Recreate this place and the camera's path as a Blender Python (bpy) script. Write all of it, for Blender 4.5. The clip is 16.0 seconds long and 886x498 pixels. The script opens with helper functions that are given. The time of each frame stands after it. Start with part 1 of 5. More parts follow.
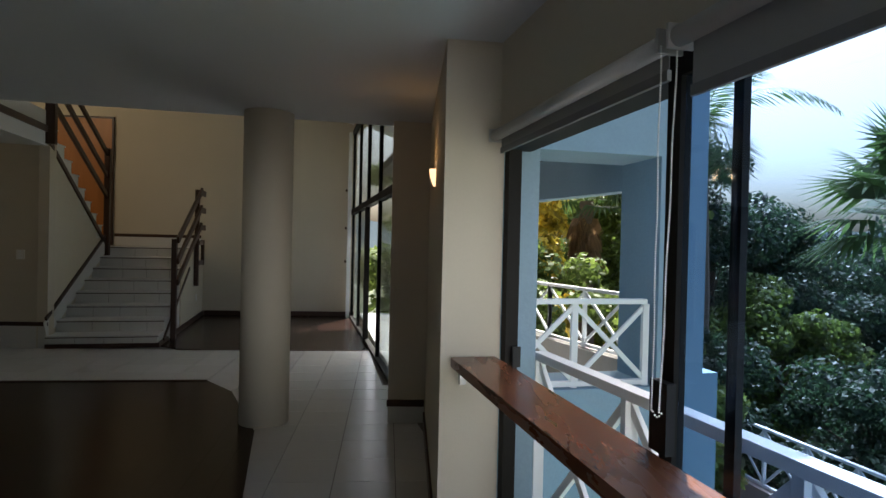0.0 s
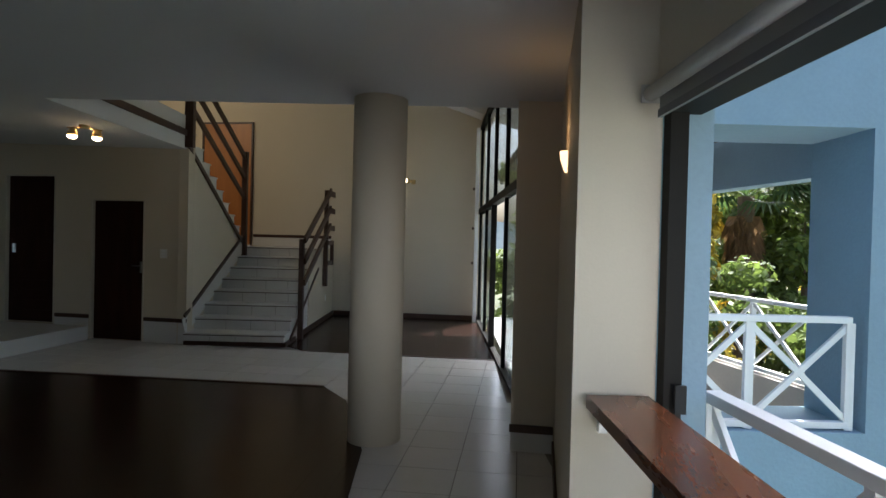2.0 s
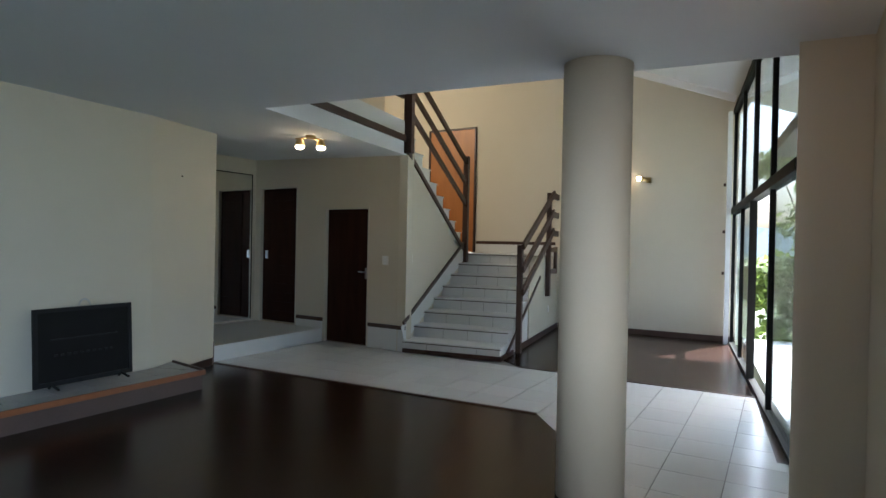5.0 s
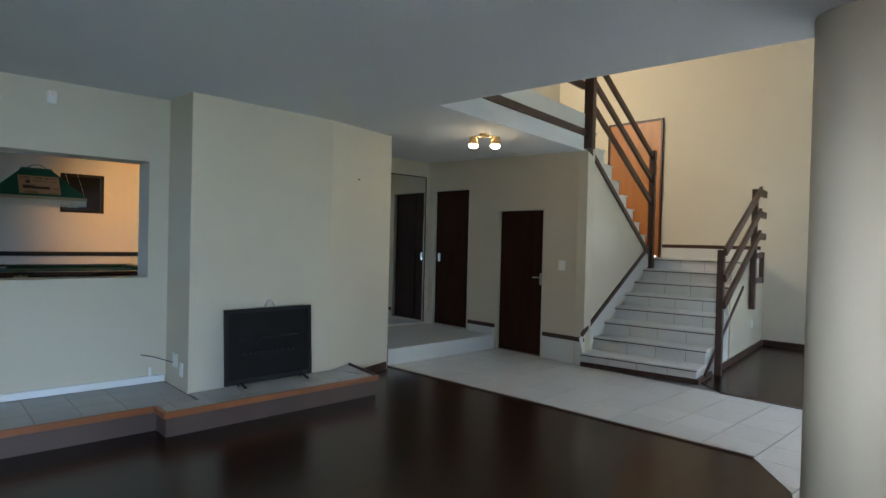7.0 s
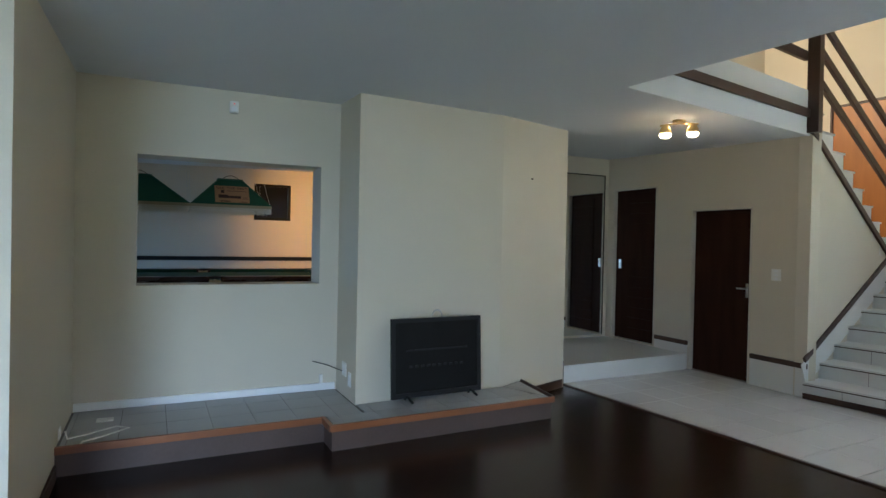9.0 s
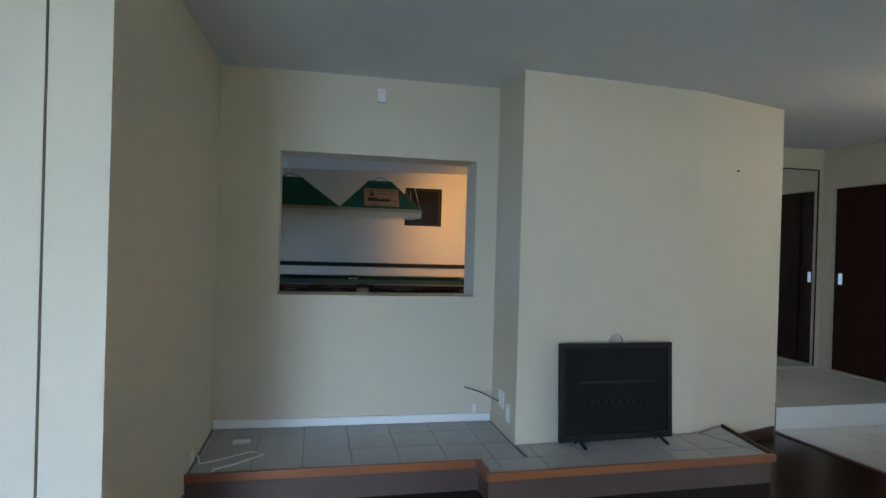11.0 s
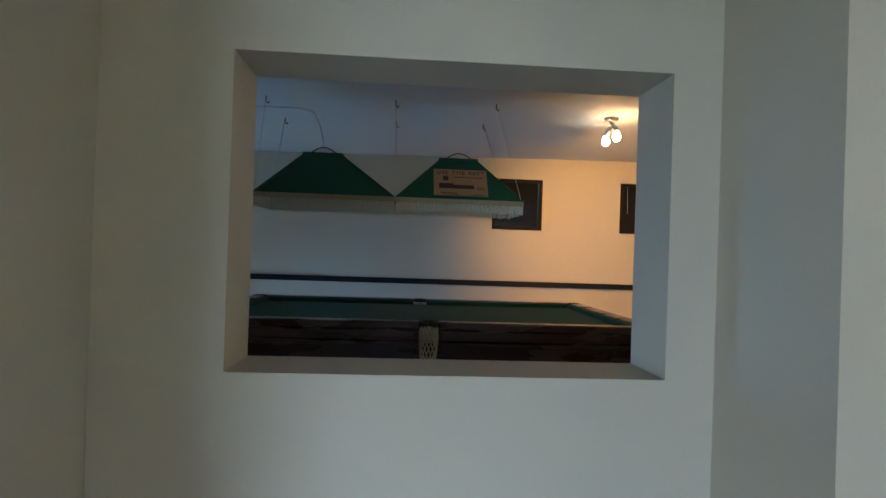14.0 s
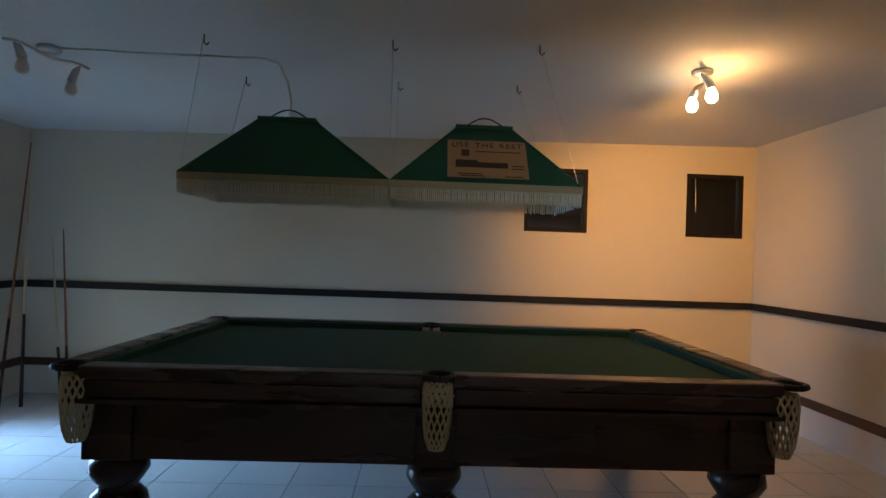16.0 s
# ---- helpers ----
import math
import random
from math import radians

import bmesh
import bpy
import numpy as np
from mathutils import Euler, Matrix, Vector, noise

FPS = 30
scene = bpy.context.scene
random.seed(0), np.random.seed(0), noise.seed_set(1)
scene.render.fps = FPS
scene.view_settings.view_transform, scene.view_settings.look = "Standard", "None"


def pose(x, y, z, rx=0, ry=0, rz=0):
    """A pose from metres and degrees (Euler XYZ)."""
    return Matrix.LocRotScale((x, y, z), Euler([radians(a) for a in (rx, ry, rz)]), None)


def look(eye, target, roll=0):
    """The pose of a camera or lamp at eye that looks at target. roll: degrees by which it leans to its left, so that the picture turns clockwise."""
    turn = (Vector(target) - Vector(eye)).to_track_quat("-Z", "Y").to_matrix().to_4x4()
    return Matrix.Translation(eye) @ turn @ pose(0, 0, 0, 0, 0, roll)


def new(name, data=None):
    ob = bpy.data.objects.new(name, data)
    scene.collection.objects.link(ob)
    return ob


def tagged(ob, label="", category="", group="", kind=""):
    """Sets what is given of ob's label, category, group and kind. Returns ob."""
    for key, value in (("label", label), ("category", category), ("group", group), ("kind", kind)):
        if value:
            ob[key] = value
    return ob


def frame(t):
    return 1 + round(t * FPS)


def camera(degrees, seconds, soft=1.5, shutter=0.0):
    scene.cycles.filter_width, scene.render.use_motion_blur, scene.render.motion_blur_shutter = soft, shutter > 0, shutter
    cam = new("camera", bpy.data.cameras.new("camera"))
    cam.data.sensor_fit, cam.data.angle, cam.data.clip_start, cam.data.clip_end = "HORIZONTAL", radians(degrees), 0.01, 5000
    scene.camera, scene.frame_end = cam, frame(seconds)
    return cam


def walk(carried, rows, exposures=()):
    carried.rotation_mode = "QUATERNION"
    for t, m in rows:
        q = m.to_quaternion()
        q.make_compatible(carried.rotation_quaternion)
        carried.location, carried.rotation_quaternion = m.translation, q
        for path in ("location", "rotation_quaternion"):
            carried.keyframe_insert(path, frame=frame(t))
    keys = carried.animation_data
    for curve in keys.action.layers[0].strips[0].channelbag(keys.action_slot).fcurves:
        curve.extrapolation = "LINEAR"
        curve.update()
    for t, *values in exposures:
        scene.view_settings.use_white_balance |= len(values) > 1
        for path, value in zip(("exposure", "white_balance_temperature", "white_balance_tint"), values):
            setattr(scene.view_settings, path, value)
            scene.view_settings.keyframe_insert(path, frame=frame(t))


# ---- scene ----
cam = camera(73.3, 16.0)
PATH = [
    (0, (0.648, 1.287, 1.552), (0.764, 3.284, 1.531), 1.3),
    (0.5, (0.683, 1.444, 1.54), (0.671, 3.444, 1.513), 1.3),
    (1, (0.689, 1.65, 1.544), (0.571, 3.646, 1.519), 1.3),
    (1.5, (0.678, 1.812, 1.547), (0.461, 3.8, 1.52), 1.4),
    (2, (0.692, 1.976, 1.538), (0.366, 3.949, 1.512), 1.4),
    (2.5, (0.7, 2.149, 1.546), (0.241, 4.096, 1.518), 1.3),
    (3, (0.696, 2.297, 1.533), (0.075, 4.198, 1.505), 1.4),
    (5.5, (0.503, 2.947, 1.513), (-0.649, 4.582, 1.493), 1.3),
    (6, (0.428, 3.024, 1.545), (-0.84, 4.57, 1.517), 1.6),
    (6.5, (0.328, 3.11, 1.548), (-1.05, 4.56, 1.518), 1.6),
    (7, (0.178, 3.195, 1.542), (-1.302, 4.539, 1.517), 1.4),
    (7.5, (0.066, 3.249, 1.549), (-1.502, 4.491, 1.521), 1.4),
    (8, (-0.063, 3.33, 1.545), (-1.705, 4.472, 1.521), 1.3),
    (8.5, (-0.187, 3.409, 1.559), (-1.9, 4.44, 1.536), 1.3),
    (9, (-0.31, 3.496, 1.545), (-2.109, 4.371, 1.523), 1.2),
    (9.5, (-0.462, 3.558, 1.518), (-2.324, 4.287, 1.499), 1.2),
    (12, (-1.822, 3.732, 1.542), (-3.8, 4.028, 1.541), 1.9),
    (12.5, (-2.235, 3.781, 1.541), (-4.218, 4.041, 1.544), 1.9),
    (13, (-2.711, 3.829, 1.548), (-4.7, 4.035, 1.555), 1.9),
    (13.5, (-3.182, 3.876, 1.55), (-5.174, 4.055, 1.559), 1.9),
    (14, (-3.653, 3.932, 1.563), (-5.648, 4.074, 1.573), 1.9),
    (14.5, (-4.067, 3.974, 1.57), (-6.063, 4.087, 1.583), 1.9),
    (15, (-4.502, 4.023, 1.579), (-6.499, 4.12, 1.598), 1.9),
    (15.5, (-4.82, 4.035, 1.589), (-6.818, 4.114, 1.61), 2.0),
    (16, (-5.095, 4.048, 1.59), (-7.094, 4.119, 1.614), 2.0),
]
EXPOSURES = [(0.0, 1.3, 6000, 8), (1.5, 1.45, 5800, 8), (3.0, 2.15, 5500, 8), (5.5, 3.05, 5300, 6), (9.0, 3.4, 5350, 7), (12.5, 3.45, 5400, 9), (14.5, 3.45, 5700, 11), (16.0, 3.3, 6500, 14)]
walk(cam, [(t, look(eye, target, roll)) for t, eye, target, roll in PATH], EXPOSURES)

# ---- world, sun, lights, exposure ----
world = bpy.data.worlds.new("sky")
scene.world = world
world.use_nodes = True
wn = world.node_tree
sky = wn.nodes.new("ShaderNodeTexSky")
sky.sky_type, sky.sun_disc, sky.dust_density = "NISHITA", False, 8.0
sky.sun_elevation, sky.sun_rotation = radians(56), radians(22)
wn.links.new(sky.outputs[0], wn.nodes["Background"].inputs[0])
wn.nodes["Background"].inputs[1].default_value = 0.15
sun = new("sun", bpy.data.lights.new("sun", "SUN"))
sun.data.energy, sun.data.angle, sun.data.color = 5.0, radians(0.5), (1.0, 0.93, 0.82)
sun_way = Vector((math.sin(radians(22)) * math.cos(radians(56)), math.cos(radians(22)) * math.cos(radians(56)), math.sin(radians(56))))
sun.matrix_basis = look(sun_way * 30, (0, 0, 0))


def window_light(name, m, w, h, watts, colour=(0.80, 0.90, 1.0), spread=180):
    """An area lamp standing in for daylight at an opening which the walk never faces."""
    lamp = new(name, bpy.data.lights.new(name, "AREA"))
    lamp.data.shape, lamp.data.size, lamp.data.size_y = "RECTANGLE", w, h
    lamp.data.energy, lamp.data.color, lamp.data.spread = watts, colour, radians(spread)
    lamp.matrix_basis = m
    return lamp


def bulb_light(name, at, watts, colour=(1.0, 0.55, 0.2), radius=0.03):
    lamp = new(name, bpy.data.lights.new(name, "POINT"))
    lamp.data.energy, lamp.data.color, lamp.data.shadow_soft_size = watts, colour, radius
    lamp.matrix_basis = pose(*at)
    return lamp


# ---- helpers of this scene ----
def mat(name, colour, rough=0.6, metal=0.0, vary=0.12, scale=6.0, fine=60.0, bump=0.15, spec=0.5, stretch=(1, 1, 1), by_object=0.0, emit=0.0, island=0.0, rvar=0.09):
    m = bpy.data.materials.new(name)
    m.use_nodes = True
    n, l = m.node_tree.nodes, m.node_tree.links
    b = n["Principled BSDF"]
    b.inputs["Metallic"].default_value = metal
    b.inputs["Specular IOR Level"].default_value = spec
    tc, mp = n.new("ShaderNodeTexCoord"), n.new("ShaderNodeMapping")
    mp.inputs["Scale"].default_value = stretch
    l.new(tc.outputs["Object"], mp.inputs["Vector"])
    big, small = n.new("ShaderNodeTexNoise"), n.new("ShaderNodeTexNoise")
    big.inputs["Scale"].default_value, small.inputs["Scale"].default_value = scale * 0.3, fine
    big.inputs["Detail"].default_value, small.inputs["Detail"].default_value = 5, 3
    for t in (big, small):
        l.new(mp.outputs[0], t.inputs["Vector"])
    mix = n.new("ShaderNodeMath")
    mix.operation = "MULTIPLY_ADD"
    mix.inputs[1].default_value = 0.35
    l.new(small.outputs["Fac"], mix.inputs[0])
    l.new(big.outputs["Fac"], mix.inputs[2])
    last = mix.outputs[0]
    for amount, node, socket in ((by_object, "ShaderNodeObjectInfo", "Random"), (island, "ShaderNodeNewGeometry", "Random Per Island")):
        if amount:
            oi, add = n.new(node), n.new("ShaderNodeMath")
            add.operation = "MULTIPLY_ADD"
            add.inputs[1].default_value = amount
            l.new(oi.outputs[socket], add.inputs[0])
            l.new(last, add.inputs[2])
            last = add.outputs[0]
    ramp = n.new("ShaderNodeMapRange")
    off = (by_object + island) / 2
    ramp.inputs["From Min"].default_value, ramp.inputs["From Max"].default_value = 0.3 + off, 1.05 + off
    ramp.inputs["To Min"].default_value, ramp.inputs["To Max"].default_value = 1 - vary, 1 + vary
    ramp.clamp = False
    l.new(last, ramp.inputs["Value"])
    col = n.new("ShaderNodeMix")
    col.data_type, col.blend_type = "RGBA", "MULTIPLY"
    col.inputs[0].default_value = 1.0
    col.inputs[6].default_value = (*colour, 1)
    l.new(ramp.outputs[0], col.inputs[7])
    l.new(col.outputs[2], b.inputs["Base Color"])
    rr = n.new("ShaderNodeMapRange")
    rr.inputs["To Min"].default_value, rr.inputs["To Max"].default_value = max(0.02, rough - rvar), min(1, rough + rvar)
    l.new(big.outputs["Fac"], rr.inputs["Value"])
    l.new(rr.outputs[0], b.inputs["Roughness"])
    if bump:
        bp = n.new("ShaderNodeBump")
        bp.inputs["Strength"].default_value, bp.inputs["Distance"].default_value = bump, 0.01
        l.new(mix.outputs[0], bp.inputs["Height"])
        l.new(bp.outputs[0], b.inputs["Normal"])
    if emit:
        b.inputs["Emission Color"].default_value = (*colour, 1)
        b.inputs["Emission Strength"].default_value = emit
    return m


def glass(name, tint=(0.93, 0.96, 0.97)):
    m = bpy.data.materials.new(name)
    m.use_nodes = True
    n, l = m.node_tree.nodes, m.node_tree.links
    n.remove(n["Principled BSDF"])
    clear, shine, mix = n.new("ShaderNodeBsdfTransparent"), n.new("ShaderNodeBsdfGlossy"), n.new("ShaderNodeMixShader")
    edge_on, power, fr = n.new("ShaderNodeLayerWeight"), n.new("ShaderNodeMath"), n.new("ShaderNodeMath")
    power.operation, fr.operation = "POWER", "MULTIPLY_ADD"
    power.inputs[1].default_value = 4.0
    fr.inputs[1].default_value, fr.inputs[2].default_value = 0.7, 0.025
    l.new(edge_on.outputs["Facing"], power.inputs[0])
    l.new(power.outputs[0], fr.inputs[0])
    clear.inputs[0].default_value = (*tint, 1)
    shine.inputs["Roughness"].default_value = 0.02
    l.new(fr.outputs[0], mix.inputs[0])
    l.new(clear.outputs[0], mix.inputs[1])
    l.new(shine.outputs[0], mix.inputs[2])
    l.new(mix.outputs[0], n["Material Output"].inputs[0])
    return m


cream = mat("cream_paint", (0.57, 0.515, 0.415), 0.75, vary=0.05, scale=3, fine=90, bump=0.12)
white_plaster = mat("ceiling_paint", (0.62, 0.63, 0.64), 0.8, vary=0.03, scale=2, fine=120, bump=0.05)
darkwood = mat("dark_stained_wood", (0.045, 0.019, 0.012), 0.42, vary=0.4, scale=3, fine=40, bump=0.1, stretch=(5, 5, 1.2))
doorwood = mat("door_timber", (0.030, 0.012, 0.008), 0.6, spec=0.08, vary=0.4, scale=4, fine=50, bump=0.1, stretch=(8, 8, 1))
floorwood = mat("laminate", (0.022, 0.0092, 0.0055), 0.24, spec=0.28, vary=0.16, scale=8, fine=40, bump=0.0, stretch=(5, 0.5, 1), by_object=0.6, rvar=0.015)
orangewood = mat("varnished_pine", (0.36, 0.135, 0.028), 0.4, vary=0.2, scale=4, fine=40, bump=0.05, stretch=(8, 8, 1))
shelfwood = mat("oiled_shelf_timber", (0.15, 0.05, 0.019), 0.27, vary=0.45, scale=5, fine=24, bump=0.05, stretch=(9, 1.6, 9))
edgewood = mat("hearth_edge_timber", (0.24, 0.085, 0.03), 0.4, vary=0.3, scale=6, fine=60, bump=0.06, stretch=(6, 1, 6))
tilemat = mat("ceramic_tile", (0.60, 0.60, 0.59), 0.25, vary=0.03, scale=3, fine=25, bump=0.0, by_object=0.9)
stairtile = mat("stair_tile", (0.62, 0.62, 0.61), 0.35, vary=0.05, scale=8, fine=60, bump=0.02)
slate = mat("slate_tile", (0.085, 0.055, 0.045), 0.5, vary=0.3, scale=8, fine=50, bump=0.2)
grout = mat("grout", (0.17, 0.16, 0.155), 0.9, vary=0.15)
blue = mat("blue_grey_render", (0.25, 0.35, 0.43), 0.85, vary=0.15, scale=4, fine=45, bump=0.6)
whitemetal = mat("white_painted_steel", (0.80, 0.80, 0.80), 0.4, vary=0.04, bump=0.03)
blackmetal = mat("black_metal", (0.012, 0.012, 0.013), 0.55, vary=0.2, bump=0.08, spec=0.25)
alu = mat("dark_bronze_aluminium", (0.014, 0.0125, 0.011), 0.6, 0.0, vary=0.15, bump=0.02, spec=0.12)
# near-black base colour carries the shade under the terrace roof
soffitshaded = mat("shaded_soffit", (0.05, 0.055, 0.06), 0.85, vary=0.2, fine=30, bump=0.2)
brass = mat("brushed_brass", (0.55, 0.40, 0.18), 0.3, 1.0, vary=0.1, bump=0.02)
steel = mat("brushed_steel", (0.5, 0.5, 0.5), 0.35, 1.0, vary=0.1, bump=0.02)
plastic = mat("white_plastic", (0.75, 0.74, 0.70), 0.4, vary=0.03, bump=0)
framepaint = mat("cream_gloss_paint", (0.55, 0.51, 0.43), 0.5, vary=0.05, bump=0.05)
whitepaint = mat("white_gloss_paint", (0.78, 0.78, 0.78), 0.4, vary=0.04, bump=0.05)
baize = mat("green_baize", (0.008, 0.055, 0.03), 0.95, vary=0.2, scale=5, fine=300, bump=0.2)
shadegreen = mat("green_shade_cloth", (0.008, 0.075, 0.036), 0.7, vary=0.2, scale=5, fine=150, bump=0.1)
mahogany = mat("mahogany", (0.038, 0.0145, 0.009), 0.28, vary=0.22, scale=4, fine=45, bump=0.05, stretch=(6, 1, 6))
fringe_mat = mat("cream_fringe", (0.55, 0.48, 0.36), 0.9, vary=0.2, bump=0.2)
braid_mat = mat("gold_braid", (0.34, 0.27, 0.15), 0.8, vary=0.2, bump=0.3)
netmat = mat("leather_net", (0.52, 0.42, 0.25), 0.7, vary=0.25, fine=90, bump=0.3)
cardmat = mat("printed_card", (0.42, 0.22, 0.10), 0.8, vary=0.15, bump=0.03)
inkmat = mat("dark_ink", (0.06, 0.025, 0.015), 0.8, bump=0)
blindroll = mat("rolled_blind_cloth", (0.45, 0.44, 0.42), 0.8, vary=0.05, fine=200, bump=0.1)
blindhem = mat("blind_hem", (0.20, 0.20, 0.21), 0.7, vary=0.05, bump=0.05)
blindmat = mat("roller_blind_cloth", (0.42, 0.42, 0.42), 0.8, vary=0.05, fine=200, bump=0.1)
clearglass = glass("window_glass", (0.80, 0.84, 0.85))
tintglass = glass("tinted_glass", (0.66, 0.78, 0.95))
n, l = blindmat.node_tree.nodes, blindmat.node_tree.links
weave, mx = n.new("ShaderNodeBsdfTransparent"), n.new("ShaderNodeMixShader")
mx.inputs[0].default_value = 0.22
l.new(n["Principled BSDF"].outputs[0], mx.inputs[1])
l.new(weave.outputs[0], mx.inputs[2])
l.new(mx.outputs[0], n["Material Output"].inputs[0])
mirror_mat = mat("silvered_glass", (0.85, 0.87, 0.86), 0.02, 1.0, vary=0.0, bump=0)
mirror_mat.node_tree.nodes["Principled BSDF"].inputs["Roughness"].default_value = 0.02
for link in list(mirror_mat.node_tree.links):
    if link.to_socket.name == "Roughness":
        mirror_mat.node_tree.links.remove(link)
glow = mat("lit_bulb", (1.0, 0.72, 0.40), 0.4, vary=0, bump=0, emit=4.0)
glow_soft = mat("lit_shade", (1.0, 0.62, 0.30), 0.4, vary=0, bump=0, emit=0.8)
leafmat = mat("leaves", (0.14, 0.19, 0.04), 0.5, vary=0.5, scale=1.5, fine=5, bump=0, island=0.7)
# bright yellow base colour imitates sun shining through the leaves
leafsunlit = mat("backlit_leaves", (0.62, 0.48, 0.06), 0.5, vary=0.5, scale=1.5, fine=5, bump=0, island=0.6)
leafdark = mat("dark_leaves", (0.030, 0.055, 0.026), 0.5, vary=0.5, scale=1.5, fine=5, bump=0, island=0.7)
palmmat = mat("palm_leaves", (0.07, 0.12, 0.035), 0.45, vary=0.4, scale=2, fine=8, bump=0, island=0.4)
strawmat = mat("dead_palm_leaves", (0.26, 0.15, 0.07), 0.8, vary=0.4, scale=2, fine=8, bump=0, island=0.6)
bark = mat("bark", (0.13, 0.09, 0.06), 0.9, vary=0.4, scale=5, fine=30, bump=0.8)
groundmat = mat("grass_and_soil", (0.075, 0.085, 0.035), 0.95, vary=0.4, scale=0.4, fine=6, bump=0.3)
pavemat = mat("pale_paving", (0.33, 0.31, 0.28), 0.8, vary=0.15, scale=2, fine=30, bump=0.1)
watermat = mat("pool_water", (0.03, 0.30, 0.33), 0.05, vary=0.1, scale=2, fine=8, bump=0.05)
# distance haze is mixed into this blue-grey base colour
hazehillmat = mat("hazed_woods", (0.10, 0.13, 0.14), 0.95, vary=0.3, scale=0.03, fine=0.3, bump=0)
for m in (leafmat, leafsunlit, leafdark, palmmat, strawmat):
    b = m.node_tree.nodes["Principled BSDF"]
    n, l = m.node_tree.nodes, m.node_tree.links
    trans, mx = n.new("ShaderNodeBsdfTranslucent"), n.new("ShaderNodeMixShader")
    src = b.inputs["Base Color"].links[0].from_socket
    l.new(src, trans.inputs[0])
    mx.inputs[0].default_value = 0.55
    l.new(b.outputs[0], mx.inputs[1])
    l.new(trans.outputs[0], mx.inputs[2])
    l.new(mx.outputs[0], n["Material Output"].inputs[0])


def mesh_of(name, bm, material, smooth=False):
    me = bpy.data.meshes.new(name)
    bmesh.ops.recalc_face_normals(bm, faces=bm.faces)
    if smooth:
        for f in bm.faces:
            f.smooth = True
    bm.to_mesh(me)
    bm.free()
    me.materials.append(material)
    return me


def part(name, bm, material, parent=None, label="", smooth=False):
    ob = new(name, mesh_of(name, bm, material, smooth))
    if parent is not None:
        ob.parent = parent
        if parent.type == "EMPTY":
            ob.matrix_parent_inverse = parent.matrix_basis.inverted()
    return tagged(ob, label)


def thing(name, at, label, category, group=""):
    e = new(name)
    e.empty_display_size = 0.1
    e.matrix_basis = pose(*at)
    return tagged(e, label, category, group)


def structure(name, bm, material, label="", category=""):
    return tagged(part(name, bm, material), label, category, "", "structure")


def prism(poly, z0, z1, bm=None):
    """A flat outline between two heights; a height may be a function of x, y."""
    bm = bm or bmesh.new()
    h0, h1 = [h if callable(h) else (lambda x, y, v=h: v) for h in (z0, z1)]
    lo = [bm.verts.new((x, y, h0(x, y))) for x, y in poly]
    hi = [bm.verts.new((x, y, h1(x, y))) for x, y in poly]
    bm.faces.new(lo[::-1])
    bm.faces.new(hi)
    for i in range(len(poly)):
        j = (i + 1) % len(poly)
        bm.faces.new((lo[i], lo[j], hi[j], hi[i]))
    return bm


def box(x0, x1, y0, y1, z0, z1, bm=None, bevel=0.0):
    if bm is None and bevel:
        b = prism([(x0, y0), (x1, y0), (x1, y1), (x0, y1)], z0, z1)
        bmesh.ops.bevel(b, geom=b.edges[:], offset=bevel, segments=2, affect="EDGES", profile=0.6)
        return b
    return prism([(x0, y0), (x1, y0), (x1, y1), (x0, y1)], z0, z1, bm)


def obox(m, sx, sy, sz, bm=None, bevel=0.0):
    """A box of the size sx, sy, sz whose lowest middle stands at the pose m."""
    b = box(-sx / 2, sx / 2, -sy / 2, sy / 2, 0, sz, None, bevel)
    b.transform(m)
    if bm is None:
        return b
    me = bpy.data.meshes.new("tmp")
    b.to_mesh(me)
    b.free()
    bm.from_mesh(me)
    bpy.data.meshes.remove(me)
    return bm


def board(a, b, wide, thick, bm=None, bevel=0.004):
    """A straight board from a to b; wide is its height as it stands on edge."""
    a, b = Vector(a), Vector(b)
    way = (b - a).normalized()
    side = way.cross(Vector((0, 0, 1)))
    side = side.normalized() if side.length > 1e-4 else Vector((1, 0, 0))
    up = side.cross(way)
    m = Matrix((side, way, up)).transposed().to_4x4()
    m.translation = a - up * wide / 2
    return obox(m @ Matrix.Translation((0, (b - a).length / 2, 0)), thick, (b - a).length, wide, bm, bevel)


def tube(points, r, bm=None, sides=8):
    bm = bm or bmesh.new()
    pts = [Vector(p) for p in points]
    rings = []
    for i, p in enumerate(pts):
        way = (pts[min(i + 1, len(pts) - 1)] - pts[max(i - 1, 0)]).normalized()
        a = way.orthogonal().normalized() if i == 0 else (rings_a - way * rings_a.dot(way)).normalized()
        rings_a = a
        b = way.cross(a)
        rr = r[i] if isinstance(r, (list, tuple)) else r
        rings.append([bm.verts.new(p + rr * (a * math.cos(k * math.tau / sides) + b * math.sin(k * math.tau / sides))) for k in range(sides)])
    for q, w in zip(rings, rings[1:]):
        for k in range(sides):
            bm.faces.new((q[k], q[(k + 1) % sides], w[(k + 1) % sides], w[k]))
    bm.faces.new(rings[0][::-1])
    bm.faces.new(rings[-1])
    return bm


def lathe(profile, at, sides=24, bm=None):
    """Turned work: rows of radius and height round an upright axis."""
    bm = bm or bmesh.new()
    rings = [[bm.verts.new((at[0] + r * math.cos(k * math.tau / sides), at[1] + r * math.sin(k * math.tau / sides), at[2] + z)) for k in range(sides)] for r, z in profile]
    for q, w in zip(rings, rings[1:]):
        for k in range(sides):
            bm.faces.new((q[k], q[(k + 1) % sides], w[(k + 1) % sides], w[k]))
    bm.faces.new(rings[0][::-1])
    bm.faces.new(rings[-1])
    return bm


def ball(at, r, bm=None, sub=2):
    bm = bm or bmesh.new()
    bmesh.ops.create_icosphere(bm, subdivisions=sub, radius=r, matrix=Matrix.Translation(at))
    return bm


